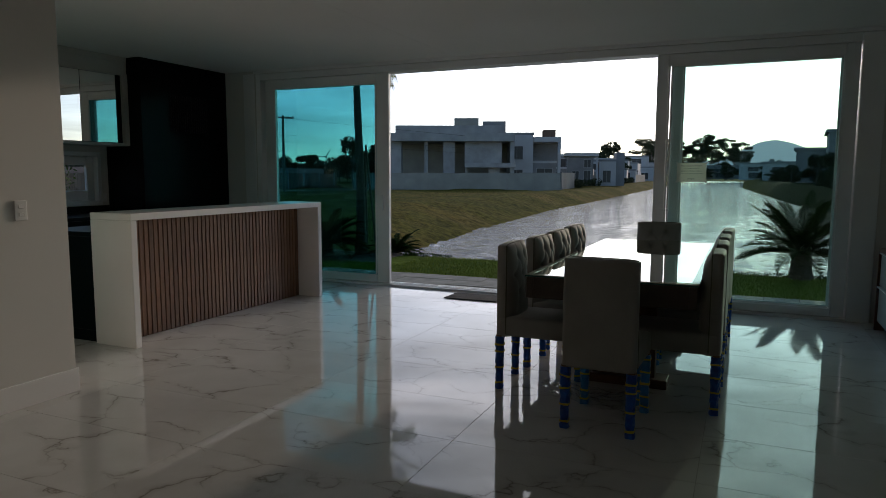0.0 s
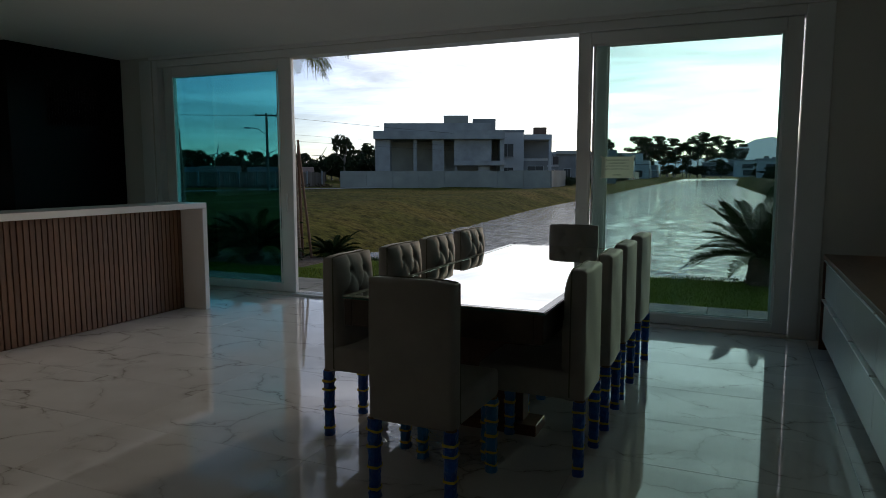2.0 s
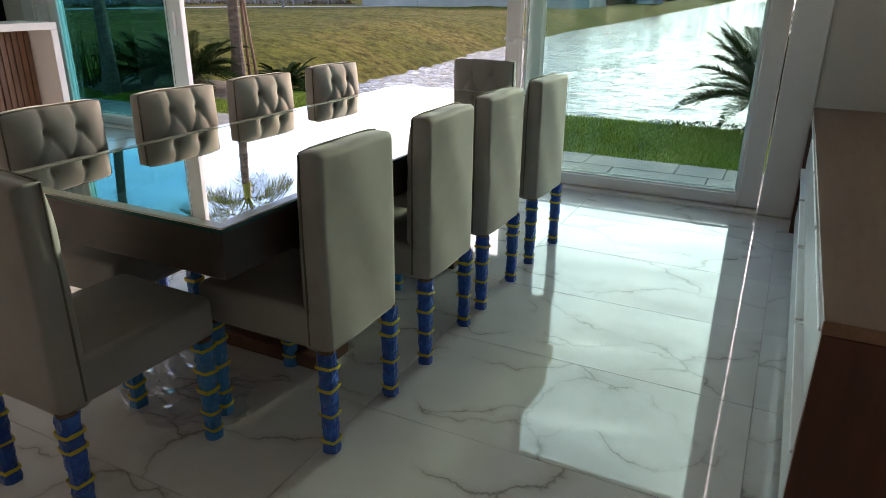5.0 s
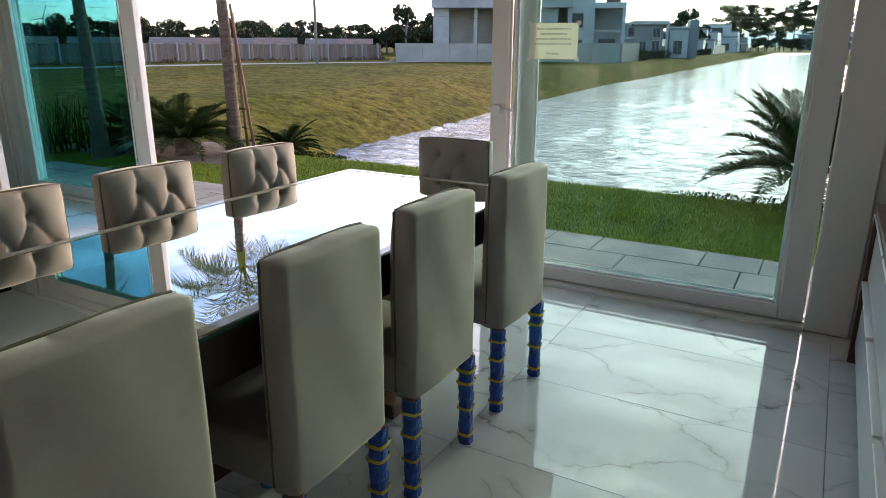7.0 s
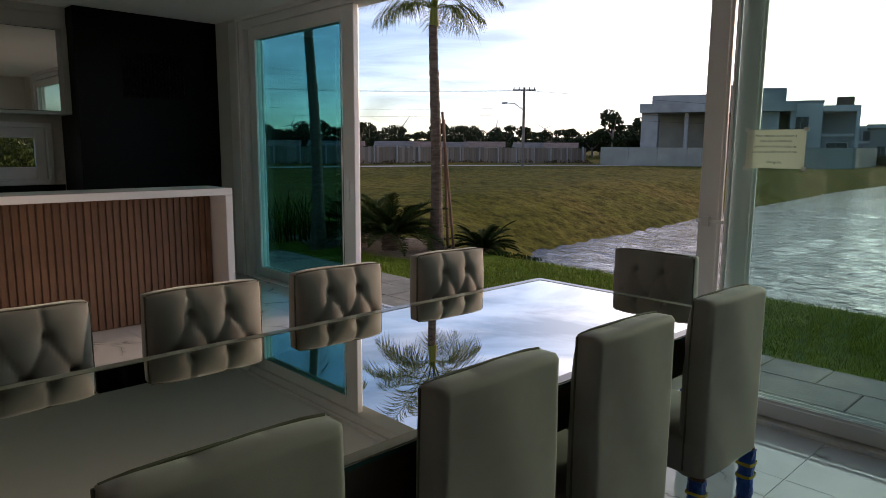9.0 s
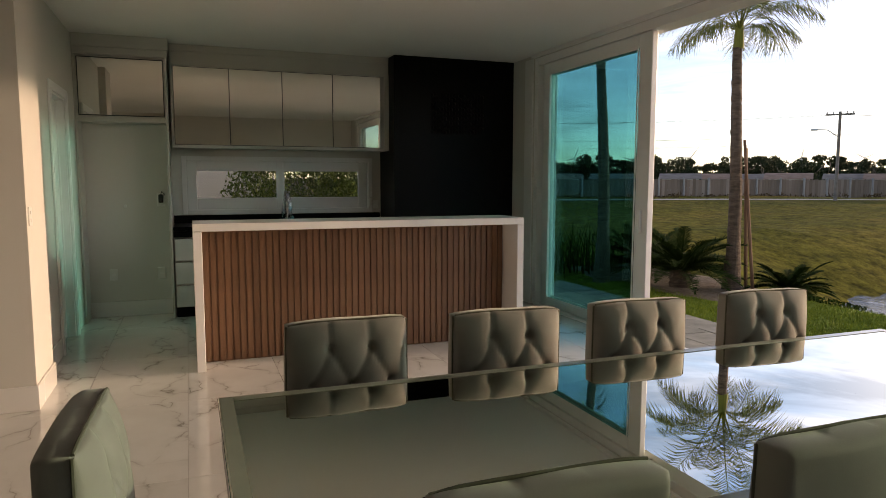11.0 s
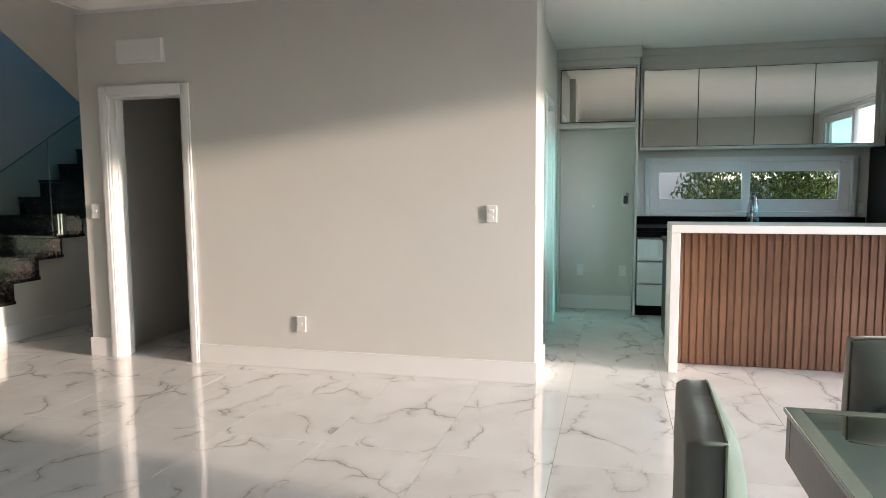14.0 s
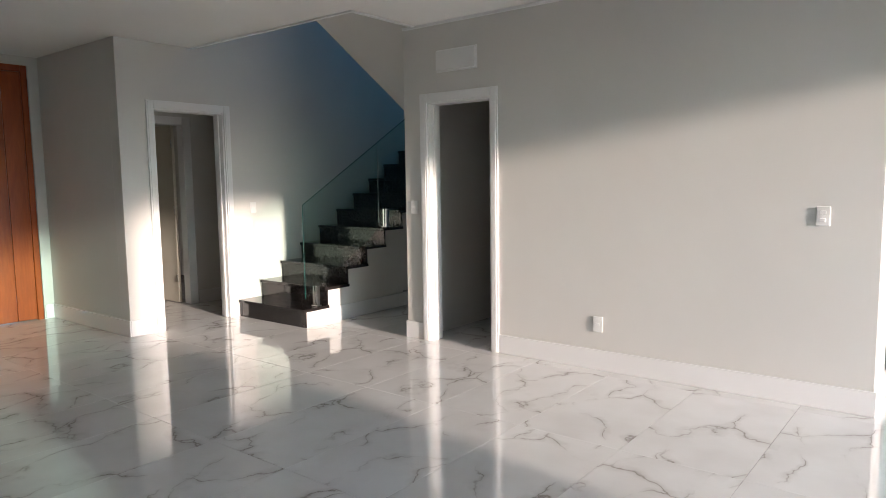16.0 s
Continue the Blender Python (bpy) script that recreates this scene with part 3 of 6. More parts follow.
door_casing("door_1", "x", XA, *D1[:2], D1[2], 0.15, 1, "white doorway frame without a door leaf")
door_casing("door_2", "y", YC, *D2[:2], D2[2], 0.15, 1, "white doorway frame opening on the corridor")
door_casing("door_3", "y", YK, *D3[:2], D3[2], 0.13, 1, "white kitchen side door frame")
leaf = thing("door_leaf", "closed white kitchen door leaf", "door")
leaf["kind"] = "structure"
part("leaf", box(D3[0] + 0.024, D3[1] - 0.024, YK - 0.10, YK - 0.065, 0.005, D3[2] - 0.024, 0.002), M_TRIM, leaf)


def corridor_doors():
    d = thing("interior_door", "half-open cream painted door in the corridor", "door")
    d.matrix_basis = pose(-3.475, -4.30, 0, 0, 0, -90)
    part("leaf", box(0, 0.72, -0.018, 0.018, 0.01, 2.06, 0.003), M_CREAM, d)
    for z in (0.25, 1.05, 1.8):
        part("hinge", tube((0.0, 0.024, z), (0.0, 0.024, z + 0.09), 0.008), M_CHROME, d)
    part("handle", merge(tube((0.66, 0.02, 1.0), (0.66, 0.06, 1.0), 0.009), tube((0.66, 0.06, 1.0), (0.56, 0.06, 1.0), 0.008)), M_CHROME, d)
    f = thing("inner_door_frame", "cream door frame in the corridor", "door frame")
    f["kind"] = "structure"
    part("jamb", box(-2.78, -2.66, -4.25, -4.128, 0, 2.14, 0.004), M_TRIM, f)
    part("jamb", box(-3.60, -3.50, -4.25, -4.128, 0, 2.14, 0.004), M_TRIM, f)
    part("lintel", box(-3.499, -2.781, -4.25, -4.128, 2.05, 2.14, 0.004), M_TRIM, f)
    wall("wall_corridor_inner", [(-2.659, -2.381, -4.28, -4.13, 0, H), (-3.95, -3.601, -4.28, -4.13, 0, H), (-3.60, -2.66, -4.28, -4.13, 2.142, H)], "grey corridor wall with an inner doorway")


corridor_doors()


def entrance_door():
    d = thing("entrance_door", "tall orange-brown varnished timber entrance door, closed", "door")
    d["kind"] = "structure"
    x0, x1 = -2.125, -0.705
    n = 7
    w = (x1 - x0 - 0.12) / n
    for i in range(n):
        part("plank", box(x0 + 0.06 + i * w, x0 + 0.06 + (i + 1) * w - 0.004, YB - 0.05, YB - 0.012, 0.01, 2.53, 0.003), M_DOORWOOD, d)
    part("stile", box(x0, x0 + 0.058, YB - 0.08, YB - 0.002, 0.0, 2.6, 0.004), M_DOORWOOD, d)
    part("stile", box(x1 - 0.058, x1, YB - 0.08, YB - 0.002, 0.0, 2.6, 0.004), M_DOORWOOD, d)
    part("head", box(x0 + 0.059, x1 - 0.059, YB - 0.08, YB - 0.002, 2.535, 2.6, 0.004), M_DOORWOOD, d)
    part("handle", tube((x1 - 0.25, YB + 0.05, 0.7), (x1 - 0.25, YB + 0.05, 1.5), 0.016), M_CHROME, d)


entrance_door()


# ---- sliding glass doors ----
def sash(name, x0, x1, y, label, glass0=None, glass1=None, handle=None, glass=M_GLASS, glass_from=None):
    z0, z1 = 0.03, 2.57
    s = thing(name, label, "sliding door", "sliding glass doors")
    s["kind"] = "structure"
    st, y0, y1 = 0.105, y - 0.028, y + 0.028
    g0 = x0 + st if glass0 is None else glass0
    g1 = x1 - st if glass1 is None else glass1
    part("stile", box(x0, g0, y0, y1, z0, z1, 0.006, 2), M_PVC, s)
    part("stile", box(g1, x1, y0, y1, z0, z1, 0.006, 2), M_PVC, s)
    part("rail", box(g0 + 0.001, g1 - 0.001, y0, y1, 2.465, z1, 0.006, 2), M_PVC, s)
    part("rail", box(g0 + 0.001, g1 - 0.001, y0, y1, z0, 0.11, 0.006, 2), M_PVC, s)
    for nm, bb in (("bead", (g0, g0 + 0.018, y0 - 0.006, y0 - 0.001, 0.11, 2.465)), ("bead", (g1 - 0.018, g1, y0 - 0.006, y0 - 0.001, 0.11, 2.465)),
                   ("bead", (g0 + 0.02, g1 - 0.02, y0 - 0.006, y0 - 0.001, 2.447, 2.464)), ("bead", (g0 + 0.02, g1 - 0.02, y0 - 0.006, y0 - 0.001, 0.112, 0.128))):
        part(nm, box(*bb, 0.002), M_PVC, s)
    part("pane", box(g0 - 0.01 if glass_from is None else glass_from, g1 + 0.01, y - 0.001, y + 0.001, 0.105, 2.47), glass, s)
    if handle:
        part("handle", merge(box(handle - 0.012, handle + 0.012, y0 - 0.03, y0 - 0.001, 0.92, 1.12, 0.006, 2)), M_PVC, s)
    return s


sash("window_1", -5.74, -3.95, YG + 0.09, "fixed white-framed door panel with blue-green tinted glass", -5.585, -4.06, glass=M_GLASS_DEEP)
sash("window_2", -5.66, -3.86, YG + 0.02, "slid-open white-framed door panel with blue-green tinted glass", -5.54, -4.03, handle=-3.94, glass=M_GLASS_DEEP)
sash("window_3", -0.632, 1.007, YG + 0.09, "fixed white-framed door panel with blue-green tinted glass", -0.522, 0.875)
w4 = sash("window_4", -0.768, 1.006, YG + 0.02, "slid-open white-framed door panel with blue-green tinted glass", -0.658, 0.89, glass_from=-0.632)
part("edge_bead", box(-0.634, -0.618, YG + 0.004, YG + 0.036, 0.111, 2.464, 0.002), M_PVC, w4)
part("latch", merge(box(-0.775, -0.612, YG - 0.020, YG - 0.009, 1.004, 1.022, 0.002), box(-0.745, -0.70, YG - 0.026, YG - 0.009, 0.985, 1.04, 0.003)), M_PVC, w4)


def door_track():
    f = thing("window_frame", "white outer frame and track of the sliding doors", "window frame")
    f["kind"] = "structure"
    part("jamb", box(-5.82, -5.745, YG - 0.03, YG + 0.16, 0, 2.655, 0.005), M_PVC, f)
    part("jamb", box(-6.0, -5.822, YG - 0.055, YG - 0.041, 0, 2.655, 0.004), M_PVC, f)
    part("jamb", box(1.017, 1.215, YG - 0.035, YG + 0.16, 0, 2.655, 0.005), M_PVC, f)
    part("head", box(-5.744, 1.016, YG - 0.03, YG + 0.16, 2.575, 2.654, 0.005), M_PVC, f)
    part("sill", box(-5.744, 1.016, YG - 0.05, YG + 0.16, -0.01, 0.022, 0.004), M_PVC, f)
    for y in (YG + 0.02, YG + 0.09):
        part("rail", box(-5.74, 1.012, y - 0.006, y + 0.006, 0.0225, 0.029), M_CHROME, f)


door_track()


def notice():
    """The taped paper notice on the glass."""
    n = thing("paper_notice", "white paper notice with lines of small print taped to the glass", "notice")
    x0, x1, z0, z1, y = -0.545, -0.265, 1.30, 1.49, YG + 0.013
    part("sheet", box(x0, x1, y - 0.0012, y, z0, z1), M_PAPER, n)
    lines = ["Favor depois de mostrar a", "casa, baixar todas as", "persianas e fechar todas as", "portas que dão acesso à rua.", "", "Obrigado."]
    for i, txt in enumerate(lines):
        if not txt:
            continue
        cu = bpy.data.curves.new("line", "FONT")
        cu.body, cu.size, cu.align_x, cu.extrude = txt, 0.0185, "CENTER", 0.0003
        cu.materials.append(M_INK)
        o = new("printed_line", cu)
        o.parent = n
        o.matrix_basis = pose((x0 + x1) / 2, y - 0.002, z1 - 0.035 - i * 0.026, 90, 0, 0)
    for x, z in ((x0, z0), (x1, z0), (x0, z1), (x1, z1)):
        part("tape", box(x - 0.012, x + 0.012, y - 0.0022, y - 0.0014, z - 0.01, z + 0.01), M_PLASTIC, n)


notice()

# ---- kitchen ----
def kitchen_window():
    w = thing("window_5", "low wide white sliding kitchen window", "window")
    w["kind"] = "structure"
    y0, y1, z0, z1 = KW
    x = XK
    part("window_frame", merge(box(x - 0.1, x + 0.02, y0, y0 + 0.05, z0, z1, 0.004), box(x - 0.1, x + 0.02, y1 - 0.05, y1, z0, z1, 0.004),
                               box(x - 0.1, x + 0.02, y0 + 0.051, y1 - 0.051, z1 - 0.05, z1, 0.004), box(x - 0.1, x + 0.02, y0 + 0.051, y1 - 0.051, z0, z0 + 0.05, 0.004)), M_PVC, w)
    for a0, a1, g0, g1, dx in ((y0 + 0.052, 4.45, 3.55, 4.38, 0.0), (4.40, y1 - 0.052, 4.47, 5.31, -0.045)):
        s = part("sash", merge(box(x - 0.04 + dx, x + dx, a0, g0, z0 + 0.052, z1 - 0.052, 0.004), box(x - 0.04 + dx, x + dx, g1, a1, z0 + 0.052, z1 - 0.052, 0.004),
                               box(x - 0.04 + dx, x + dx, g0, g1, 1.455, z1 - 0.052, 0.004), box(x - 0.04 + dx, x + dx, g0, g1, z0 + 0.052, 1.165, 0.004)), M_PVC, w)
        part("pane", box(x - 0.022 + dx, x - 0.018 + dx, g0 - 0.005, g1 + 0.005, 1.16, 1.46), M_KGLASS, s)
    part("latch", box(x + 0.021, x + 0.04, 5.42, 5.45, 1.06, 1.16, 0.004), M_PLASTIC, w)


kitchen_window()


def niche_unit():
    xf = -6.29
    u = thing("niche_cabinet", "grey lacquered cabinet over the niche with a mirrored flap door", "cabinet")
    y0, y1 = YK + 0.003, 3.30
    part("side_panel", box(-6.588, xf, 3.282, 3.305, 0.0, 2.51, 0.002), M_CAB, u)
    part("side_panel", box(-6.588, xf, y0 + 0.001, y0 + 0.022, 0.0, 2.51, 0.002), M_CAB, u)
    part("body", merge(box(-6.588, xf - 0.02, y0 + 0.023, 3.281, 1.94, 2.51), ), M_CAB, u)
    part("bottom_panel", box(-6.588, xf, y0 + 0.023, 3.281, 1.90, 1.938, 0.002), M_CAB, u)
    d = part("door", box(xf - 0.019, xf - 0.002, y0 + 0.035, 3.275, 1.955, 2.488, 0.002), M_DARKPLASTIC, u, "dark edged mirrored flap door")
    part("mirror", box(xf - 0.0019, xf + 0.001, y0 + 0.043, 3.267, 1.963, 2.48), M_MIRROR, d, "bronze-tinted mirror panel")
    part("crown", merge(box(-6.588, xf + 0.012, y0 + 0.001, 3.31, 2.512, 2.575, 0.002), box(-6.588, xf + 0.03, y0 + 0.001, 3.325, 2.577, H - 0.001, 0.002)), M_CAB, u)


niche_unit()


def upper_cabinet():
    xf = -6.50
    u = thing("wall_cabinet", "grey wall cabinet with four bronze mirror doors", "cabinet")
    y0, y1, z0, z1 = 3.327, 5.555, 1.68, 2.50
    part("body", box(XK + 0.001, xf - 0.022, y0, y1, z0 + 0.026, z1 - 0.02, 0.002), M_CAB, u)
    part("bottom_panel", box(XK + 0.001, xf + 0.012, y0, y1, z0, z0 + 0.025, 0.002), M_CAB, u)
    part("side_panel", box(xf - 0.021, xf + 0.012, y1 - 0.05, y1, z0 + 0.026, z1, 0.002), M_CAB, u)
    part("side_panel", box(xf - 0.021, xf + 0.012, y0, y0 + 0.022, z0 + 0.026, z1, 0.002), M_CAB, u)
    part("top_panel", box(xf - 0.021, xf + 0.012, y0 + 0.023, y1 - 0.051, z1 - 0.02, z1, 0.002), M_CAB, u)
    part("crown", merge(box(XK + 0.001, xf - 0.002, y0, y1, z1 + 0.001, H - 0.07, 0.002), box(XK + 0.001, xf + 0.006, y0, y1, H - 0.069, H - 0.001, 0.002)), M_CAB, u)
    a0, w = y0 + 0.027, 0.5275
    for i in range(4):
        d = part("door", box(xf - 0.02, xf - 0.003, a0 + i * w + 0.0015, a0 + (i + 1) * w - 0.0015, z0 + 0.03, z1 - 0.024, 0.002), M_DARKPLASTIC, u, "dark edged mirror door")
        part("mirror", box(xf - 0.0029, xf, a0 + i * w + 0.004, a0 + (i + 1) * w - 0.004, z0 + 0.034, z1 - 0.028), M_MIRROR, d, "bronze-tinted mirror panel")


upper_cabinet()


def base_unit(y0, y1, drawers):
    xf = -6.30
    u = thing("base_cabinet", "pale lacquered kitchen base cabinet with drawers on a black plinth", "cabinet", "kitchen base cabinets")
    part("body", box(XK + 0.001, xf - 0.02, y0 + 0.001, y1 - 0.001, 0.1, 0.80), M_CAB, u)
    part("plinth", box(XK + 0.05, xf - 0.03, y0 + 0.001, y1 - 0.001, 0, 0.099), M_BLACK, u)
    n = 3 if drawers else 1
    h = 0.69 / n
    for i in range(n):
        d = part("drawer" if drawers else "door", box(xf - 0.018, xf, y0 + 0.004, y1 - 0.004, 0.105 + i * h + 0.003, 0.105 + (i + 1) * h - 0.016, 0.002), M_DRAWER, u)
        part("handle", box(xf - 0.018, xf + 0.012, y0 + 0.006, y1 - 0.006, 0.105 + (i + 1) * h - 0.015, 0.105 + (i + 1) * h - 0.006, 0.002), M_CHROME, d)
    return u


for a, b, dr in ((3.315, 3.90, True), (3.902, 4.70, False), (4.702, 5.545, False)):
    base_unit(a, b, dr)
ct = thing("kitchen_worktop", "polished black granite kitchen worktop with upstand", "worktop")
part("slab", box(XK + 0.001, -6.27, 3.31, 5.548, 0.862, 0.90, 0.004), M_BLACK, ct)
part("apron", box(-6.31, -6.271, 3.31, 5.548, 0.801, 0.861, 0.003), M_BLACK, ct)
part("upstand", box(XK + 0.001, XK + 0.022, 3.31, 5.548, 0.901, 0.985, 0.003), M_BLACK, ct)


def faucet():
    f = thing("kitchen_faucet", "gooseneck tap wrapped in clear plastic film on the worktop", "tap")
    c = (-6.74, 4.46)
    part("body", tube((c[0], c[1], 0.90), (c[0], c[1], 1.12), 0.016), M_CHROME, f)
    pts = [(c[0] + 0.09 - 0.09 * math.cos(a), c[1], 1.12 + 0.09 * math.sin(a)) for a in [math.pi * k / 8 for k in range(9)]]
    part("spout", merge(*[tube(a, b, 0.012) for a, b in zip(pts, pts[1:])]), M_CHROME, f)
    bm = tube((c[0] + 0.03, c[1], 0.902), (c[0] + 0.06, c[1], 1.24), 0.075, 0.03, 14, 8)
    rr = random.Random(5)
    for v in bm.verts:
        k = rr.uniform(0.75, 1.15)
        v.co.x, v.co.y = c[0] + 0.05 + (v.co.x - c[0] - 0.05) * k, c[1] + (v.co.y - c[1]) * k
    part("plastic_film", bm, M_FILM, f, "crumpled clear plastic film")


faucet()


def barbecue_block():
    b = thing("barbecue_surround", "floor-to-ceiling black stone barbecue surround with a relief tile panel", "barbecue")
    xf, y0, y1 = -6.30, 5.56, YG - 0.045
    part("body", box(XK + 0.001, xf, y0, y1, 0.92, H - 0.001, 0.004), M_BLACK, b)
    part("ledge", box(XK + 0.001, xf + 0.02, y0, y1, 0.86, 0.919, 0.004), M_BLACK, b)
    part("lower_front", box(XK + 0.001, xf - 0.01, y0, y1, 0.0, 0.859, 0.003), M_BLACK, b)
    rr = random.Random(8)
    bm = bmesh.new()
    # relief of small pillowed tiles over the hood
    for i in range(17):
        for k in range(9):
            ya, za = 5.98 + i * 0.037, 1.86 + k * 0.05 + (i % 2) * 0.012
            t = rr.uniform(-0.006, 0.006)
            c = [bm.verts.new(p) for p in ((xf + 0.001, ya, za), (xf + 0.001, ya + 0.034, za), (xf + 0.001, ya + 0.034, za + 0.046), (xf + 0.001, ya, za + 0.046))]
            m = bm.verts.new((xf + 0.014 + t, ya + 0.017, za + 0.03))
            for p in range(4):
                bm.faces.new((c[p], c[(p + 1) % 4], m))
    part("relief_tiles", bm, M_BLACK, b, "small pillowed black relief tiles")


barbecue_block()


def island():
    s = thing("kitchen_island", "white quartz waterfall bar counter with vertical wooden slats", "counter")
    x1, x0, y0, y1, z = -4.19, -4.63, 3.48, 6.05, 1.058
    part("countertop", box(x0, x1, y0, y1, z - 0.055, z, 0.004), M_QUARTZ, s)
    part("end_panel", box(x0, x1, y0, y0 + 0.06, 0, z - 0.056, 0.004), M_QUARTZ, s)
    part("end_panel", box(x0, x1, y1 - 0.06, y1, 0, z - 0.056, 0.004), M_QUARTZ, s)
    part("backing", box(-4.50, -4.475, y0 + 0.061, y1 - 0.061, 0, z - 0.057), M_SLATBACK, s)
    bars = [mesh_of("slat", box(-4.474, -4.460, 0, w, 0.004, z - 0.058, 0.003), M_SLAT) for w in (0.042, 0.043, 0.041)]
    n = 48
    step = (y1 - y0 - 0.126) / n
    for i in range(n):
        o = new("slat", bars[(i * 7 // 3) % 3])
        o.parent = s
        o.location = (random.uniform(-0.001, 0.001), y0 + 0.065 + i * step, 0)
    w = thing("sink_cabinet", "dark low kitchen cabinet behind the bar counter", "cabinet")
    part("body", box(-5.22, x0 - 0.002, y0 + 0.012, y1 - 0.05, 0.1, 0.86, 0.003), M_BLACK, w)
    part("plinth", box(-5.18, x0 - 0.03, y0 + 0.04, y1 - 0.08, 0.0, 0.099), M_BLACK, w)
    part("worktop", box(-5.25, x0 - 0.002, y0, y1 - 0.04, 0.861, 0.90, 0.004), M_BLACK, w)


island()


# ---- stairs ----
def stairs():
    s = thing("staircase", "black stone staircase with white side and glass balustrade", "stairs")
    rise, run, xs = 0.178, 0.281, -3.40
    y0, y1 = YC + 0.018, -2.02
    for i in range(13):
        x = xs - i * run
        z = (i + 1) * rise
        part("tread", box(x - run - 0.03, x + 0.022, y0, y1 + 0.02, z - 0.03, z, 0.004), M_STAIR, s)
        part("riser", box(x - 0.02, x, y0, y1 + 0.012, z - rise + (0.0 if i == 0 else 0.001), z - 0.031), M_STAIR, s)
        part("stringer_side", box(x - run - 0.0215, x - 0.0215, y0 + 0.02, y1, max(0.0, z - 0.9), z - 0.032), M_WALL, s)
    # skirting along the stair's white side
    part("side_skirting", box(-5.6, -3.70, y1 + 0.001, y1 + 0.014, 0, 0.15, 0.003), M_BASE, s)
    # upper flight, seen from below
    bm = bmesh.new()
    pts = [(-3.00, 3.30), (-3.00, 3.75), (-5.6, 2.17), (-5.6, 1.72)]
    a = [bm.verts.new((x, -2.0, z)) for x, z in pts]
    b = [bm.verts.new((x, YA0 - 0.002, z)) for x, z in pts]
    for k in range(4):
        bm.faces.new((a[k], a[(k + 1) % 4], b[(k + 1) % 4], b[k]))
    bm.faces.new(a[::-1])
    bm.faces.new(b)
    bmesh.ops.recalc_face_normals(bm, faces=bm.faces)
    part("upper_flight", bm, M_WALL, s)
    # glass balustrade
    y = y1 - 0.045
    bm = bmesh.new()
    for x0, zb0, x1, zb1 in ((-3.46, 0.40, -4.50, 1.02), (-4.512, 1.03, -6.2, 2.03)):
        bot = [(x0, zb0 - 0.14), (x1, zb1 - 0.14)]
        top = [(x1, zb1 + 0.77), (x0, zb0 + 0.77)]
        ring = bot + top
        f = [bm.verts.new((px, y - 0.005, pz)) for px, pz in ring]
        g = [bm.verts.new((px, y + 0.005, pz)) for px, pz in ring]
        bm.faces.new(f)
        bm.faces.new(g[::-1])
        for k in range(4):
            bm.faces.new((f[k], g[k], g[(k + 1) % 4], f[(k + 1) % 4]))
    bmesh.ops.recalc_face_normals(bm, faces=bm.faces)
    part("glass_panel", bm, M_CLEAR, s, "clear green-tinted glass balustrade")
    for x0, z0, x1, z1 in ((-3.46, 1.172, -4.50, 1.792), (-4.512, 1.802, -6.2, 2.802)):
        part("glass_edge", tube((x0, y, z0), (x1, y, z1), 0.0035, n=6), M_GLASSEDGE, s)
    part("glass_edge", tube((-3.46, y, 0.27), (-3.46, y, 1.17), 0.0035, n=6), M_GLASSEDGE, s)
    part("glass_edge", tube((-4.506, y, 0.95), (-4.506, y, 1.79), 0.0045, n=6), M_CHROME, s)
    for x, z in ((-3.60, rise), (-4.62, rise * 5)):
        part("spigot", merge(box(x - 0.022, x + 0.022, y - 0.03, y - 0.006, z, z + 0.2, 0.004), box(x - 0.022, x + 0.022, y + 0.006, y + 0.03, z, z + 0.2, 0.004), box(x - 0.035, x + 0.035, y - 0.04, y + 0.04, z + 0.0005, z + 0.012, 0.003)), M_CHROME, s)


stairs()


# ---- small wall fittings ----
def plate(name, label, category, x, y, z, face, w=0.075, h=0.115, keys=((0, 0.0),)):
    p = thing(name, label, category, at=pose(x, y, z, 0, 0, {"x": 90, "y": 180, "-x": -90}[face]))
    part("cover", box(-w / 2, w / 2, -0.009, -0.0005, -h / 2, h / 2, 0.004, 2), M_PLASTIC, p)
    for kx, kz in keys:
        part("key", box(kx - 0.016, kx + 0.016, -0.013, -0.0095, kz - 0.011, kz + 0.011, 0.002), M_TRIM, p)
    return p


plate("light_switch", "white double light switch plate on the wall", "switch", XA, 2.285, 1.152, "x", keys=((0, 0.022), (0, -0.022)))
plate("wall_socket", "white wall socket low on the wall", "socket", XA, 0.868, 0.336, "x")
plate("light_switch", "white light switch beside the doorway", "switch", XA, -0.865, 1.16, "x", keys=((0, 0.0),))
plate("light_switch", "white switch plate on the wall end", "switch", XA - 0.075, YA1, 1.15, "y", keys=((0, 0.022), (0, -0.022)))
plate("light_switch", "white switch plate beside the stairs", "switch", -3.62, YC, 1.13, "y")
plate("wall_socket", "white socket in the niche wall", "socket", -6.59, 2.74, 0.42, "x")
plate("wall_socket", "white socket in the niche wall", "socket", -6.59, 3.18, 0.42, "x")
plate("wall_socket", "small grey outlet in the niche wall", "socket", -6.59, 2.87, 1.10, "x", 0.03, 0.03, keys=())
ic = plate("wall_intercom", "white intercom bracket with a black handset", "intercom", -6.59, 3.20, 1.16, "x", 0.075, 0.13, keys=())
part("handset", box(-0.022, 0.022, -0.045, -0.0095, -0.03, 0.055, 0.01, 2), M_DARKPLASTIC, ic, "black handset")
part("cord", merge(tube((0.0, -0.03, 0.055), (0.012, -0.03, 0.085), 0.003), tube((0.012, -0.03, 0.085), (0.035, -0.012, 0.05), 0.003)), M_DARKPLASTIC, ic)
plate("wall_socket", "white socket above the kitchen worktop", "socket", XK, 5.50, 1.08, "x", 0.06, 0.1)
vt = thing("wall_vent", "white rectangular cover panel above the doorway", "vent")
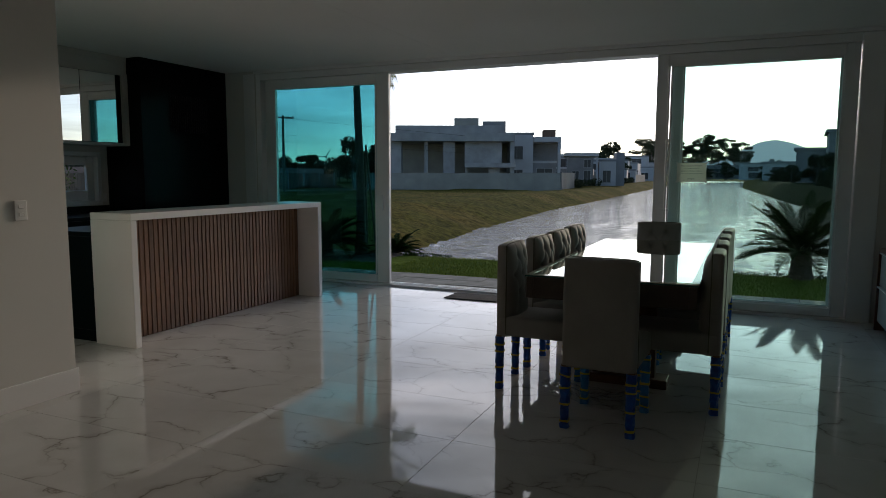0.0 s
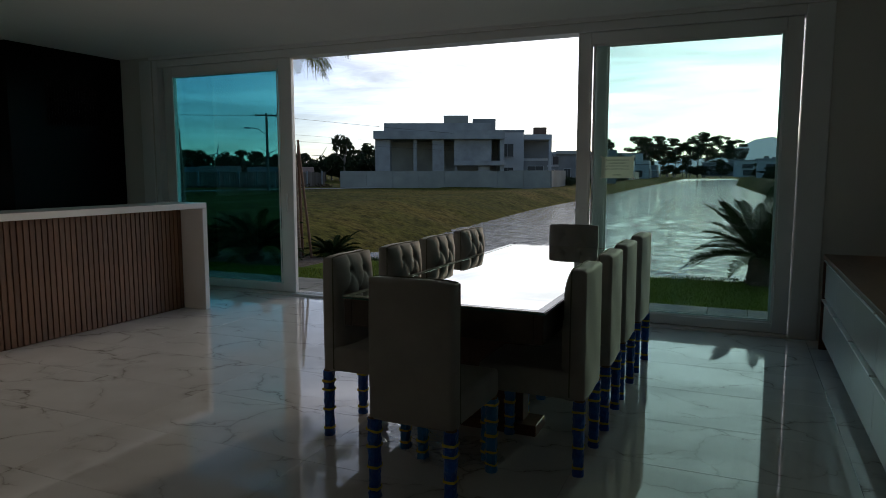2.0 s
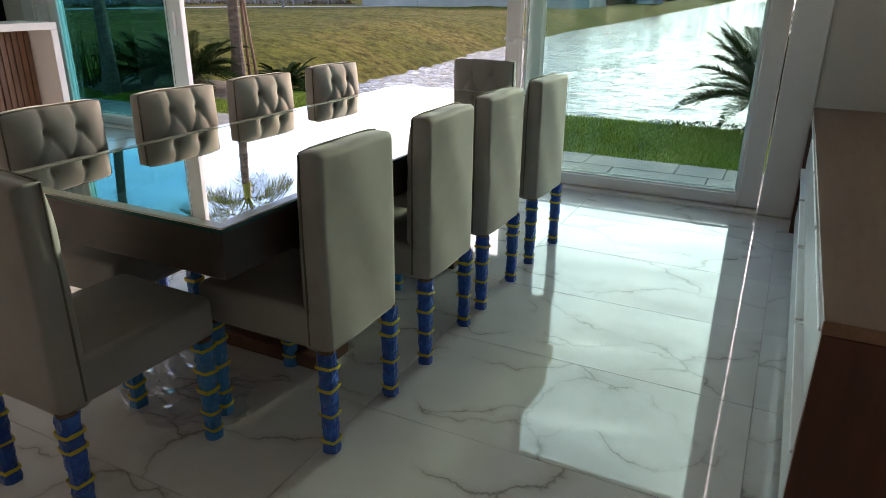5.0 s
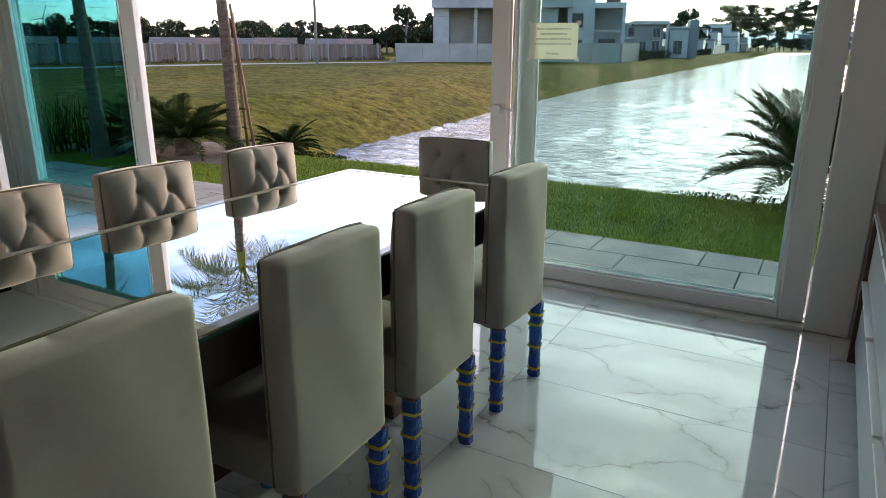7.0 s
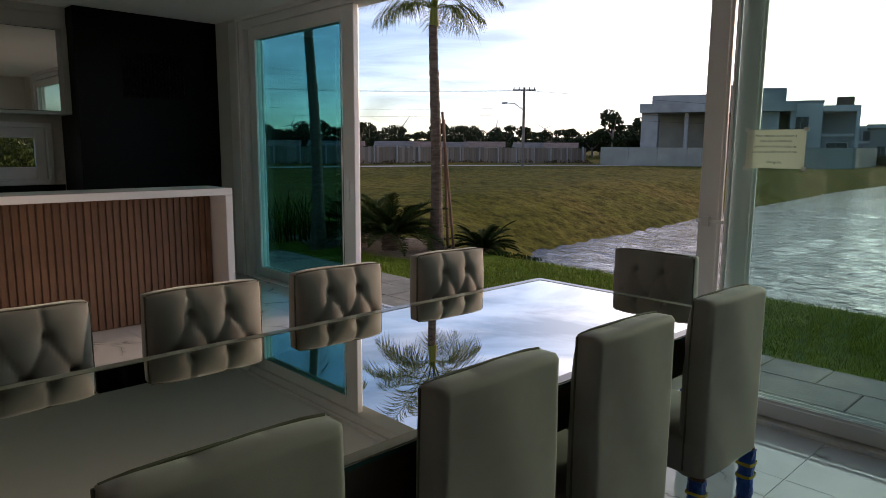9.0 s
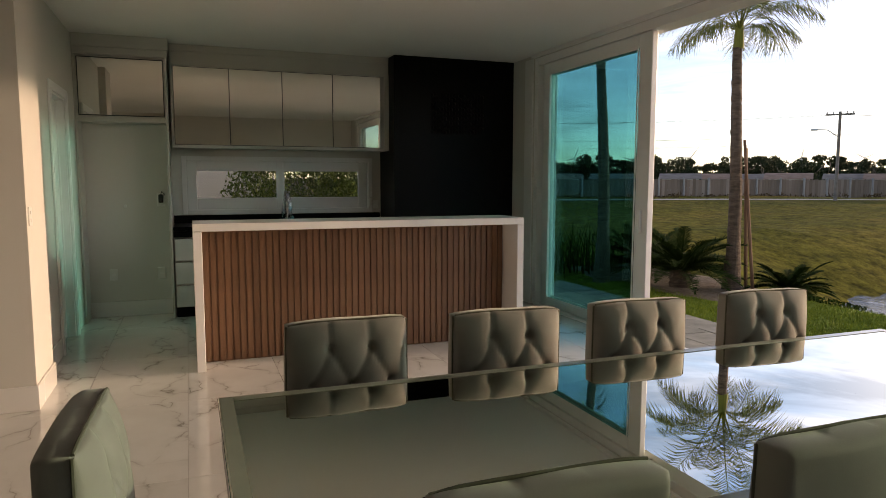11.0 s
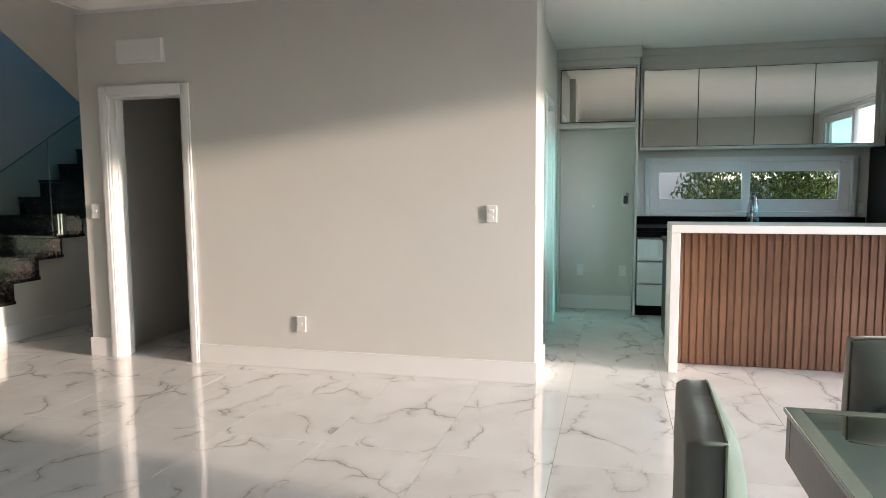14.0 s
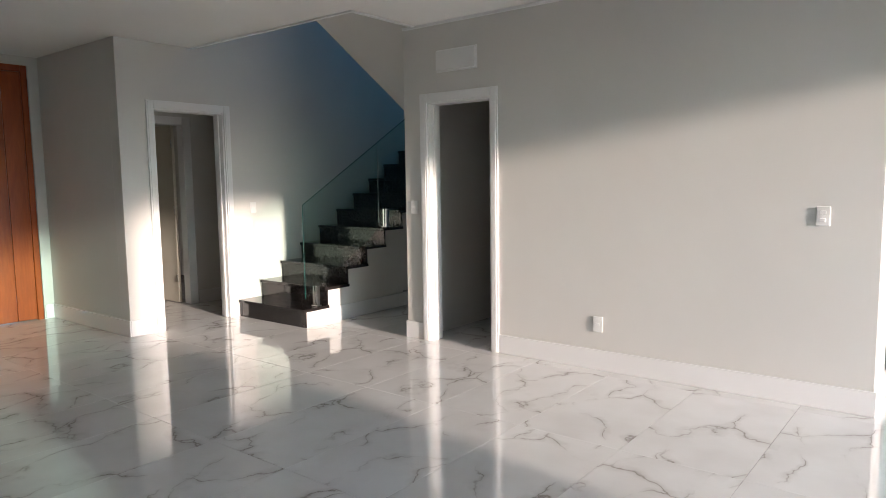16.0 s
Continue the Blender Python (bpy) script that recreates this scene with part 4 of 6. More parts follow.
part("cover", box(XA + 0.001, XA + 0.035, -0.58, -0.19, 2.285, 2.445, 0.006, 2), M_TRIM, vt)
part("rim", box(XA + 0.0005, XA + 0.012, -0.59, -0.18, 2.275, 2.455, 0.004), M_TRIM, vt)

# ---- dining table and chairs ----
def dining_table():
    t = thing("dining_table", "long dining table with a mirror-like glass top on dark wood", "table")
    x0, x1, y0, y1, z = -1.06, -0.10, 3.52, 6.03, 0.782
    part("glass_top", box(x0, x1, y0, y1, z - 0.012, z, 0.0015), M_TABTOP, t, "reflective smoked glass top")
    for a in ((x0 + 0.004, x0 + 0.038, y0 + 0.04, y1 - 0.04), (x1 - 0.038, x1 - 0.004, y0 + 0.04, y1 - 0.04), (x0 + 0.004, x1 - 0.004, y0 + 0.004, y0 + 0.038), (x0 + 0.004, x1 - 0.004, y1 - 0.038, y1 - 0.004)):
        part("glass_border", box(*a, z + 0.0003, z + 0.0016), M_TABEDGE, t, "smoky translucent border strip")
    part("glass_edge", merge(box(x0 - 0.001, x0 + 0.001, y0, y1, z - 0.011, z - 0.001), box(x0, x1, y0 - 0.001, y0 + 0.001, z - 0.011, z - 0.001), box(x1 - 0.001, x1 + 0.001, y0, y1, z - 0.011, z - 0.001)), M_GLASSEDGE, t)
    ap = z - 0.0125
    for a in ((x0 + 0.006, x0 + 0.046, y0 + 0.006, y1 - 0.006), (x1 - 0.046, x1 - 0.006, y0 + 0.006, y1 - 0.006), (x0 + 0.047, x1 - 0.047, y0 + 0.006, y0 + 0.046), (x0 + 0.047, x1 - 0.047, y1 - 0.046, y1 - 0.006)):
        part("apron", box(*a, ap - 0.125, ap, 0.002), M_TABLEWOOD, t)
    part("underside", box(x0 + 0.048, x1 - 0.048, y0 + 0.048, y1 - 0.048, ap - 0.03, ap - 0.001), M_TABLEWOOD, t)
    for yc in (4.22, 5.34):
        part("pedestal", box(-0.78, -0.38, yc - 0.05, yc + 0.05, 0.06, ap - 0.031, 0.003), M_PED, t)
    part("base_beam", box(-0.64, -0.52, 4.271, 5.289, 0.06, 0.2, 0.003), M_PED, t)
    for yc in (4.22, 5.34):
        part("foot", box(-0.86, -0.30, yc - 0.09, yc + 0.09, 0, 0.059, 0.004), M_PED, t)
    return t


dining_table()

BUTTONS = [(-0.064, 0.848), (0.064, 0.848), (0.0, 0.735), (-0.128, 0.735), (0.128, 0.735), (-0.064, 0.62), (0.064, 0.62)]


def seg_dist(p, a, b):
    ax, ay = a
    bx, by = b
    dx, dy = bx - ax, by - ay
    f = max(0.0, min(1.0, ((p[0] - ax) * dx + (p[1] - ay) * dy) / (dx * dx + dy * dy)))
    return math.hypot(p[0] - ax - f * dx, p[1] - ay - f * dy)


CREASES = [((-0.064, 0.848), (-0.064, 0.95)), ((0.064, 0.848), (0.064, 0.95))]
for bx, bz in BUTTONS:
    for cx, cz in BUTTONS:
        if cz < bz - 0.05 and abs(bz - cz) < 0.13 and abs(bx - cx) < 0.09:
            CREASES.append(((bx, bz), (cx, cz)))
CREASES += [((-0.064, 0.62), (-0.10, 0.50)), ((0.064, 0.62), (0.10, 0.50))]


SLAB = (-0.050, 0.012)                  # back and front of the flat part of the chair's back
BACK_TOP = 0.931


def back_puff(x, z):
    """Depth of the buttoned front cushion over the flat back at one place."""
    u = min(1.0, abs(x) / 0.194)
    side = (1 - u ** 3.2) ** 0.6
    rise = 1 - math.exp(-max(0.0, BACK_TOP - z) / 0.06)
    d = 0.064 * side * (0.16 + 0.84 * rise)
    if z > 0.5:
        dc = min(seg_dist((x, z), a, b) for a, b in CREASES)
        db = min(math.hypot(x - a, z - b) for a, b in BUTTONS)
        d -= min(d * 0.85, 0.0065 * math.exp(-(dc / 0.005) ** 2) + 0.0035 * math.exp(-(dc / 0.024) ** 2) + 0.018 * math.exp(-(db / 0.012) ** 2) + 0.010 * math.exp(-(db / 0.034) ** 2))
    return d


def backrest_mesh():
    """Upright upholstered back: a flat slab behind, a puffed, buttoned and creased cushion in front."""
    W, z0, z1 = 0.196, 0.345, BACK_TOP
    nx, nz = 44, 60
    bm = bmesh.new()
    rng = random.Random(3)
    wob = [rng.uniform(0, 6.3) for _ in range(6)]

    def edge_round(u, v):
        e = min((1 - abs(u)) * 1.0, (1 - v) * 3.0, 1.0)
        return 0.0 if e > 0.09 else (1 - math.sqrt(max(0.0, 1 - (1 - e / 0.09) ** 2))) * 0.016

    front, back = [], []
    for j in range(nz + 1):
        v = j / nz
        z = z0 + (z1 - z0) * v
        fr, bk = [], []
        for i in range(nx + 1):
            u = -1 + 2 * i / nx
            x = u * (W - 0.004 * v + 0.002 * math.sin(z * 9 + wob[0]))
            top = 0.006 * u ** 6 + 0.0015 * math.sin(x * 26 + wob[1])
            zz = z - (top if v > 0.9 else 0) * (v - 0.9) * 10
            loose = 0.0022 * math.sin(x * 17 + z * 11 + wob[2]) + 0.0015 * math.sin(z * 31 - x * 9 + wob[3])
            fr.append(bm.verts.new((x, SLAB[1] + back_puff(x, z), zz)))
            bk.append(bm.verts.new((x, SLAB[0] - 0.006 * (1 - u * u) + edge_round(u, v) + loose * (1 - u * u), zz)))
        front.append(fr)
        back.append(bk)
    for j in range(nz):
        for i in range(nx):
            bm.faces.new((front[j][i + 1], front[j][i], front[j + 1][i], front[j + 1][i + 1]))
            bm.faces.new((back[j][i], back[j][i + 1], back[j + 1][i + 1], back[j + 1][i]))
    for j in range(nz):
        bm.faces.new((back[j][0], back[j + 1][0], front[j + 1][0], front[j][0]))
        bm.faces.new((front[j][nx], front[j + 1][nx], back[j + 1][nx], back[j][nx]))
    for i in range(nx):
        bm.faces.new((front[nz][i], back[nz][i], back[nz][i + 1], front[nz][i + 1]))
        bm.faces.new((back[0][i], front[0][i], front[0][i + 1], back[0][i + 1]))
    bmesh.ops.recalc_face_normals(bm, faces=bm.faces)
    return bm


def wrap_mesh(seed, top, r0, r1):
    """Crumpled plastic film round a tapered square leg."""
    rr = random.Random(seed)
    bm = bmesh.new()
    n, rings = 12, 22
    loops = []
    for k in range(rings + 1):
        f = k / rings
        z = top * f
        r = r1 + (r0 - r1) * f
        if k < 2:
            r *= 1.16
        lp = []
        for i in range(n):
            a = 2 * math.pi * i / n
            sq = 1 / max(abs(math.cos(a)), abs(math.sin(a))) ** 0.6
            lp.append(bm.verts.new((r * sq * math.cos(a) + rr.uniform(-0.0025, 0.0025), r * sq * math.sin(a) + rr.uniform(-0.0025, 0.0025), z)))
        loops.append(lp)
    for a, b in zip(loops, loops[1:]):
        for i in range(n):
            bm.faces.new((a[i], a[(i + 1) % n], b[(i + 1) % n], b[i]))
    bm.faces.new(loops[0][::-1])
    bm.faces.new(loops[-1])
    return bm


def tape_mesh(seed, z, r):
    rr = random.Random(seed)
    bm = bmesh.new()
    n, loops = 16, []
    tilt, h, ph = rr.uniform(-0.25, 0.25), rr.uniform(0.009, 0.014), rr.uniform(0, 6)
    for dz in (0, h):
        lp = []
        for i in range(n):
            a = 2 * math.pi * i / n
            sq = 1 / max(abs(math.cos(a)), abs(math.sin(a))) ** 0.6
            lp.append(bm.verts.new((r * sq * math.cos(a), r * sq * math.sin(a), z + dz + tilt * r * math.cos(a + ph) + rr.uniform(-0.0015, 0.0015))))
        loops.append(lp)
    for i in range(n):
        bm.faces.new((loops[0][i], loops[0][(i + 1) % n], loops[1][(i + 1) % n], loops[1][i]))
    return bm


def sweep(pts, r, n=6):
    """One closed tube along a line of points."""
    bm = bmesh.new()
    loops = []
    for i, p in enumerate(pts):
        d = (Vector(pts[min(i + 1, len(pts) - 1)]) - Vector(pts[max(i - 1, 0)])).normalized()
        u = d.orthogonal().normalized() if not loops else (u - d * u.dot(d)).normalized()
        w = d.cross(u)
        loops.append([bm.verts.new(Vector(p) + (u * math.cos(2 * math.pi * k / n) + w * math.sin(2 * math.pi * k / n)) * r) for k in range(n)])
    for a, b in zip(loops, loops[1:]):
        for k in range(n):
            bm.faces.new((a[k], a[(k + 1) % n], b[(k + 1) % n], b[k]))
    bm.faces.new(loops[0][::-1])
    bm.faces.new(loops[-1])
    return bm


def dining_chair():
    c = thing("dining_chair", "green-grey velvet dining chair, buttoned back, legs wrapped in blue film", "chair", "chairs round the dining table")
    part("seat", box(-0.197, 0.197, -0.043, 0.445, 0.345, 0.475, 0.022, 3), M_VELVET, c, smooth=True)
    bk = part("backrest", backrest_mesh(), M_VELVET, c, smooth=True)
    for bx, bz in BUTTONS[:5]:
        bm = bmesh.new()
        bmesh.ops.create_icosphere(bm, subdivisions=2, radius=0.010)
        bmesh.ops.scale(bm, vec=(1, 0.55, 1), verts=bm.verts)
        bmesh.ops.translate(bm, vec=(bx, SLAB[1] + back_puff(bx, bz) + 0.001, bz), verts=bm.verts)
        part("button", bm, M_VELVET, bk, smooth=True)
    for sx in (-1, 1):
        part("piping", sweep([(sx * (0.1965 - 0.004 * k / 11), SLAB[1] + 0.001, 0.36 + (BACK_TOP - 0.368) * k / 11) for k in range(12)], 0.0036), M_PIPING, bk)
    part("piping", sweep([(-0.186 + 0.372 * k / 8, SLAB[1] + 0.001, BACK_TOP + 0.001 - 0.006 * abs(k / 4 - 1) ** 6) for k in range(9)], 0.0036), M_PIPING, bk)
    k = 0
    for lx in (-0.175, 0.175):
        for ly in (-0.03, 0.405):
            bm = tube((0, 0, 0.002), (0, 0, 0.350), 0.016, 0.026, 8)
            lg = part("leg", bm, M_LEG, c)
            lg.location = (lx, ly, 0)
            part("plastic_wrap", wrap_mesh(20 + k, 0.342, 0.0275, 0.0225), M_BLUE if k % 2 == 0 else M_BLUE2, lg, "crumpled blue plastic wrap")
            rr = random.Random(k)
            z = 0.035
            while z < 0.33:
                part("tape_band", tape_mesh(k * 31 + int(z * 1000), z, 0.0255 + 0.006 * z / 0.34), M_YELLOW, lg, "yellow tape band")
                z += rr.uniform(0.042, 0.105)
            k += 1
    return c


chair = dining_chair()
chair.matrix_basis = pose(-0.035, 3.957, 0, 0, 0, 90)      # seat towards -x
for x, y, rz in ((-0.03, 4.555, 90.5), (-0.03, 5.09, 89), (-0.02, 5.70, 87.5), (-1.262, 3.92, -89), (-1.23, 4.46, -93), (-1.233, 5.0, -93), (-1.245, 5.615, -94), (-0.565, 3.268, -2.0), (-0.615, 6.30, 180.5)):
    copy_thing(chair, pose(x, y, 0, 0, 0, rz))


# ---- sideboard, mat ----
def sideboard():
    s = thing("sideboard", "long low brown wood sideboard with pale drawers along the wall", "sideboard")
    x0, x1, y0, y1, z = 1.225, XR - 0.002, 3.77, 6.72, 0.735
    part("top", box(x0 - 0.02, x1, y0 - 0.001, y1, z - 0.03, z, 0.002), M_SIDEWOOD, s)
    part("side_panel", box(x0 - 0.018, x1, y0, y0 + 0.028, 0.0, z - 0.031, 0.002), M_SIDEEND, s, "dark reddish wood end panel")
    part("side_panel", box(x0 - 0.018, x1, y1 - 0.028, y1, 0.0, z - 0.031, 0.002), M_SIDEEND, s)
    part("body", box(x0 + 0.02, x1, y0 + 0.029, y1 - 0.029, 0.08, z - 0.031), M_CAB, s)
    part("plinth", box(x0 + 0.06, x1, y0 + 0.029, y1 - 0.029, 0.0, 0.079), M_BLACK, s)
    n = 4
    w = (y1 - y0 - 0.06) / n
    for i in range(n):
        for za, zb in ((0.085, 0.40), (0.405, z - 0.035)):
            d = part("drawer", box(x0, x0 + 0.018, y0 + 0.03 + i * w + 0.002, y0 + 0.03 + (i + 1) * w - 0.002, za, zb - 0.012, 0.002), M_DRAWER, s)
            part("handle", box(x0 - 0.022, x0 + 0.017, y0 + 0.03 + i * w + 0.02, y0 + 0.03 + (i + 1) * w - 0.02, zb - 0.0115, zb - 0.002, 0.002), M_PVC, d, "white profile handle")


sideboard()


def door_mat():
    m = thing("door_mat", "small dark woven door mat with fringed ends on the tiles", "mat")
    part("body", box(-2.88, -2.28, 6.50, 6.86, 0.0, 0.012, 0.004), M_MAT, m)
    bms = []
    for i in range(40):
        y = 6.505 + i * 0.009
        for x, sx in ((-2.88, -1), (-2.28, 1)):
            bms.append(tube((x, y, 0.006), (x + sx * random.uniform(0.02, 0.035), y + random.uniform(-0.004, 0.004), 0.002), 0.0015, n=4))
    part("fringe", merge(*bms), M_MAT, m)


door_mat()



def floor_film():
    rr = random.Random(17)
    V, F = [], []
    nx, ny = 26, 18
    for j in range(ny):
        for i in range(nx):
            u, v = i / (nx - 1), j / (ny - 1)
            x = -1.02 + 0.62 * u + 0.05 * math.sin(v * 7) + rr.uniform(-0.01, 0.01)
            y = 3.66 + 0.34 * v + 0.06 * math.sin(u * 6 + 1) + rr.uniform(-0.01, 0.01)
            z = 0.003 + max(0.0, 0.012 * math.sin(u * 23 + v * 9) + 0.012 * math.sin(v * 31 - u * 13) + rr.uniform(-0.004, 0.008))
            V.append((x, y, z))
    F = [(j * nx + i, j * nx + i + 1, (j + 1) * nx + i + 1, (j + 1) * nx + i) for j in range(ny - 1) for i in range(nx - 1)]
    o = raw("plastic_film", V, F, M_SHEET)
    tagged(o, "crumpled clear plastic film lying under the table", "plastic film")


floor_film()

# ---- outside: ground, water, paving ----
def shore_left(y):
    if y < 18.3:
        return -5.5 - (y - 10.6) * 0.65
    if y < 53:
        return -10.5 - (y - 18.3) * 0.1
    return -13.97 - (y - 53) * 0.036


def shore_right(y):
    if y < 75:
        return 4.1 + (75 - y) * 0.11
    return 4.1 - min(5.0, (y - 75) * 0.055)


def smooth(a, b, v):
    f = max(0.0, min(1.0, (v - a) / (b - a)))
    return f * f * (3 - 2 * f)


def road_x(y):
    return -56.5 + 0.19 * (y + 30)


def height(x, y):
    n = noise.noise((x * 0.12, y * 0.12, 0.3)) * 0.16 + noise.noise((x * 0.45, y * 0.45, 1.3)) * 0.10 + noise.noise((x * 1.3, y * 1.3, 2.1)) * 0.04
    n *= smooth(2.5, 6.0, abs(x - road_x(y)))
    lawn = -0.07
    if y < 10.3:
        return lawn - (0.02 if x < -7 else 0.0)
    far = smooth(10.4, 16, y)
    field = -0.12 - 0.13 * smooth(11, 30, y) - 0.22 * smooth(40, 80, y)
    left = shore_left(y) - x        # > 0 on the bank
    right = x - shore_right(y)
    bed = -2.1
    if y > 320:
        return field + n * far
    if left > -2.6:
        w = 5.8 - 2.4 * smooth(30, 80, y)
        hgt = bed + (field - bed) * smooth(-2.6, w, left) if left < w else field
        v = hgt + n * far * (1 if left > 0.5 else 0.3)
    elif right > -1.5:
        v = bed + (0.15 - bed) * smooth(-1.5, 4.0, right) + n * far * 0.4
    else:
        v = bed
    drop = smooth(10.42, 10.75, y)
    if x > -5.2:
        return lawn + (v - lawn) * drop
    return lawn + (v - lawn) * smooth(10.4, 13.5, y)


def ground():
    xs = np.unique(np.round(np.concatenate([np.linspace(-900, -110, 16), np.linspace(-110, -40, 36), np.linspace(-40, -16, 49), np.linspace(-16, 12, 85), np.linspace(12, 60, 33), np.linspace(60, 900, 18)]), 3))
    ys = np.unique(np.round(np.concatenate([np.linspace(-300, 6.9, 14), np.linspace(6.9, 10.2, 9), np.linspace(10.3, 11.0, 9), np.linspace(11.2, 40, 78), np.linspace(40, 110, 72), np.linspace(110, 300, 40), np.linspace(300, 1500, 14)]), 3))
    verts = [(float(x), float(y), height(x, y) if y > 6.95 else -0.21) for y in ys for x in xs]
    n = len(xs)
    faces = [(j * n + i, j * n + i + 1, (j + 1) * n + i + 1, (j + 1) * n + i) for j in range(len(ys) - 1) for i in range(n - 1)]
    g = raw("ground", verts, faces, M_GROUND, True)
    tagged(g, "grassy ground, green lawn by the house and dry field beyond", "ground", kind="structure")
    rows = [10.5]
    while rows[-1] < 330:
        rows.append(rows[-1] + 0.085 * (rows[-1] / 12) ** 1.2)
    cols = np.linspace(-28, 14, 211)
    gy, gx = np.meshgrid(np.array(rows), cols, indexing="ij")
    step = 0.085 * (gy / 12) ** 1.2
    gz = np.full(gx.shape, -1.5)
    wr = np.random.RandomState(12)
    for k in range(44):
        lam = 0.3 * (1.5 / 0.3) ** (k / 43)
        a = wr.normal(1.45, 0.5)
        gust = 0.55 + 0.45 * np.sin(gx * wr.uniform(0.1, 0.5) + gy * wr.uniform(0.1, 0.4) + wr.uniform(0, 6.3))
        fade = np.clip(lam / (3.2 * np.maximum(step * abs(math.sin(a)), 0.2 * abs(math.cos(a)))) - 0.4, 0, 1)
        gz += lam * 0.0052 * gust * fade * np.sin(2 * math.pi / lam * (gx * math.cos(a) + gy * math.sin(a)) + wr.uniform(0, 6.3))
    m = len(cols)
    quads = [(j * m + i, j * m + i + 1, (j + 1) * m + i + 1, (j + 1) * m + i) for j in range(len(rows) - 1) for i in range(m - 1)]
    w = raw("water", np.stack([gx, gy, gz], -1).reshape(-1, 3).tolist(), quads, M_WATER, True)
    tagged(w, "rippled canal water reflecting the evening sky", "water", kind="structure")


ground()


def lawn():
    rr = np.random.RandomState(4)
    n = 46000
    x = rr.uniform(-7.2, 3.2, n)
    y = rr.uniform(8.42, 10.42, n)
    keep = ~((x < -4.9) & (y > 9.25))
    x, y = x[keep], y[keep]
    n = len(x)
    a = rr.uniform(0, 2 * math.pi, n)
    h = rr.uniform(0.018, 0.045, n)
    w = rr.uniform(0.0025, 0.005, n)
    lean = rr.uniform(-0.02, 0.02, (n, 2))
    v = np.empty((n, 3, 3))
    v[:, 0] = np.stack([x - w * np.cos(a), y - w * np.sin(a), np.full(n, -0.075)], 1)
    v[:, 1] = np.stack([x + w * np.cos(a), y + w * np.sin(a), np.full(n, -0.075)], 1)
    v[:, 2] = np.stack([x + lean[:, 0], y + lean[:, 1], -0.07 + h], 1)
    f = np.arange(3 * n).reshape(n, 3)
    g = raw("lawn_grass", v.reshape(-1, 3).tolist(), f.tolist(), M_GRASS)
    tagged(g, "short green lawn grass beside the water", "grass", kind="stuff")


lawn()


def shrub_leaves(rr, n, rad, size, up=0.4):
    """Loose small leaves filling a squashed uneven clump."""
    verts, faces = [], []
    for _ in range(n):
        d = Vector((rr.gauss(0, 1), rr.gauss(0, 1), rr.gauss(0, 1))).normalized()
        r = rr.uniform(0.45, 1.0) ** 0.6
        c = Vector((d.x * rad[0] * r, d.y * rad[1] * r, d.z * rad[2] * r))
        q = Euler((rr.uniform(0, 6.3), rr.uniform(0, 6.3), rr.uniform(0, 6.3))).to_quaternion()
        s = size * rr.uniform(0.6, 1.4)
        k = len(verts)
        verts += [c + q @ Vector(p) for p in ((-s * 0.5, 0, 0), (0, -s * 0.28, 0), (s * 0.7, 0, 0), (0, s * 0.28, 0))]
        faces.append((k, k + 1, k + 2, k + 3))
    return verts, faces


def frond(rr, L, droop, leaf, nl, width=0.010, vee=0.5, up=0.9, lw=0.011):
    """One feather leaf along +x from the origin, arching over: rachis and leaflets."""
    verts, faces = [], []
    pts = []
    for k in range(13):
        f = k / 12
        pts.append(Vector((L * f * (1 - 0.18 * f * droop), 0, L * (up * f - droop * f * f))))
    for k in range(12):
        a, b = pts[k], pts[k + 1]
        r = width * (1.1 - k / 12)
        i = len(verts)
        verts += [a + Vector((0, -r, 0)), a + Vector((0, r, 0)), a + Vector((0, 0, r)), b + Vector((0, -r * 0.9, 0)), b + Vector((0, r * 0.9, 0)), b + Vector((0, 0, r * 0.9))]
        faces += [(i, i + 1, i + 4, i + 3), (i + 1, i + 2, i + 5, i + 4), (i + 2, i, i + 3, i + 5)]
    for s in (-1, 1):
        for k in range(nl):
            f = 0.14 + 0.86 * (k + rr.random() * 0.5) / nl
            j = min(11, int(f * 12))
            p = pts[j].lerp(pts[j + 1], f * 12 - j)
            t = (pts[j + 1] - pts[j]).normalized()
            ll = leaf * (math.sin(math.pi * min(1, 0.18 + f * 0.86)) ** 0.7 + 0.15) * rr.uniform(0.85, 1.1)
            side = Vector((0, s, 0))
            d = (t * 0.75 + side * 0.85 + Vector((0, 0, vee * rr.uniform(0.3, 1)))).normalized()
            d = (d + (0.05 if vee > 0 else 0.2) * Vector((rr.uniform(-1, 1), rr.uniform(-1, 1), rr.uniform(-1, 1)))).normalized()
            tip = p + d * ll + Vector((0, 0, -(0.3 if vee > 0 else 0.6) * ll * droop * rr.uniform(0.5, 1.5)))
            mid = p + d * ll * 0.5
            wv = t * lw
            i = len(verts)
            verts += [p - wv * 0.5, mid - wv, tip, mid + wv, p + wv * 0.5]
            faces += [(i, i + 1, i + 3, i + 4), (i + 1, i + 2, i + 3)]
    return verts, faces


def crown_mesh(name, fronds, mat):
    V, F = [], []
    for (v, f), m in fronds:
        k = len(V)
        V += [m @ p for p in v]
        F += [tuple(i + k for i in q) for q in f]
    me = bpy.data.meshes.new(name)
    me.from_pydata(V, [], F)
    me.materials.append(mat)
    return me


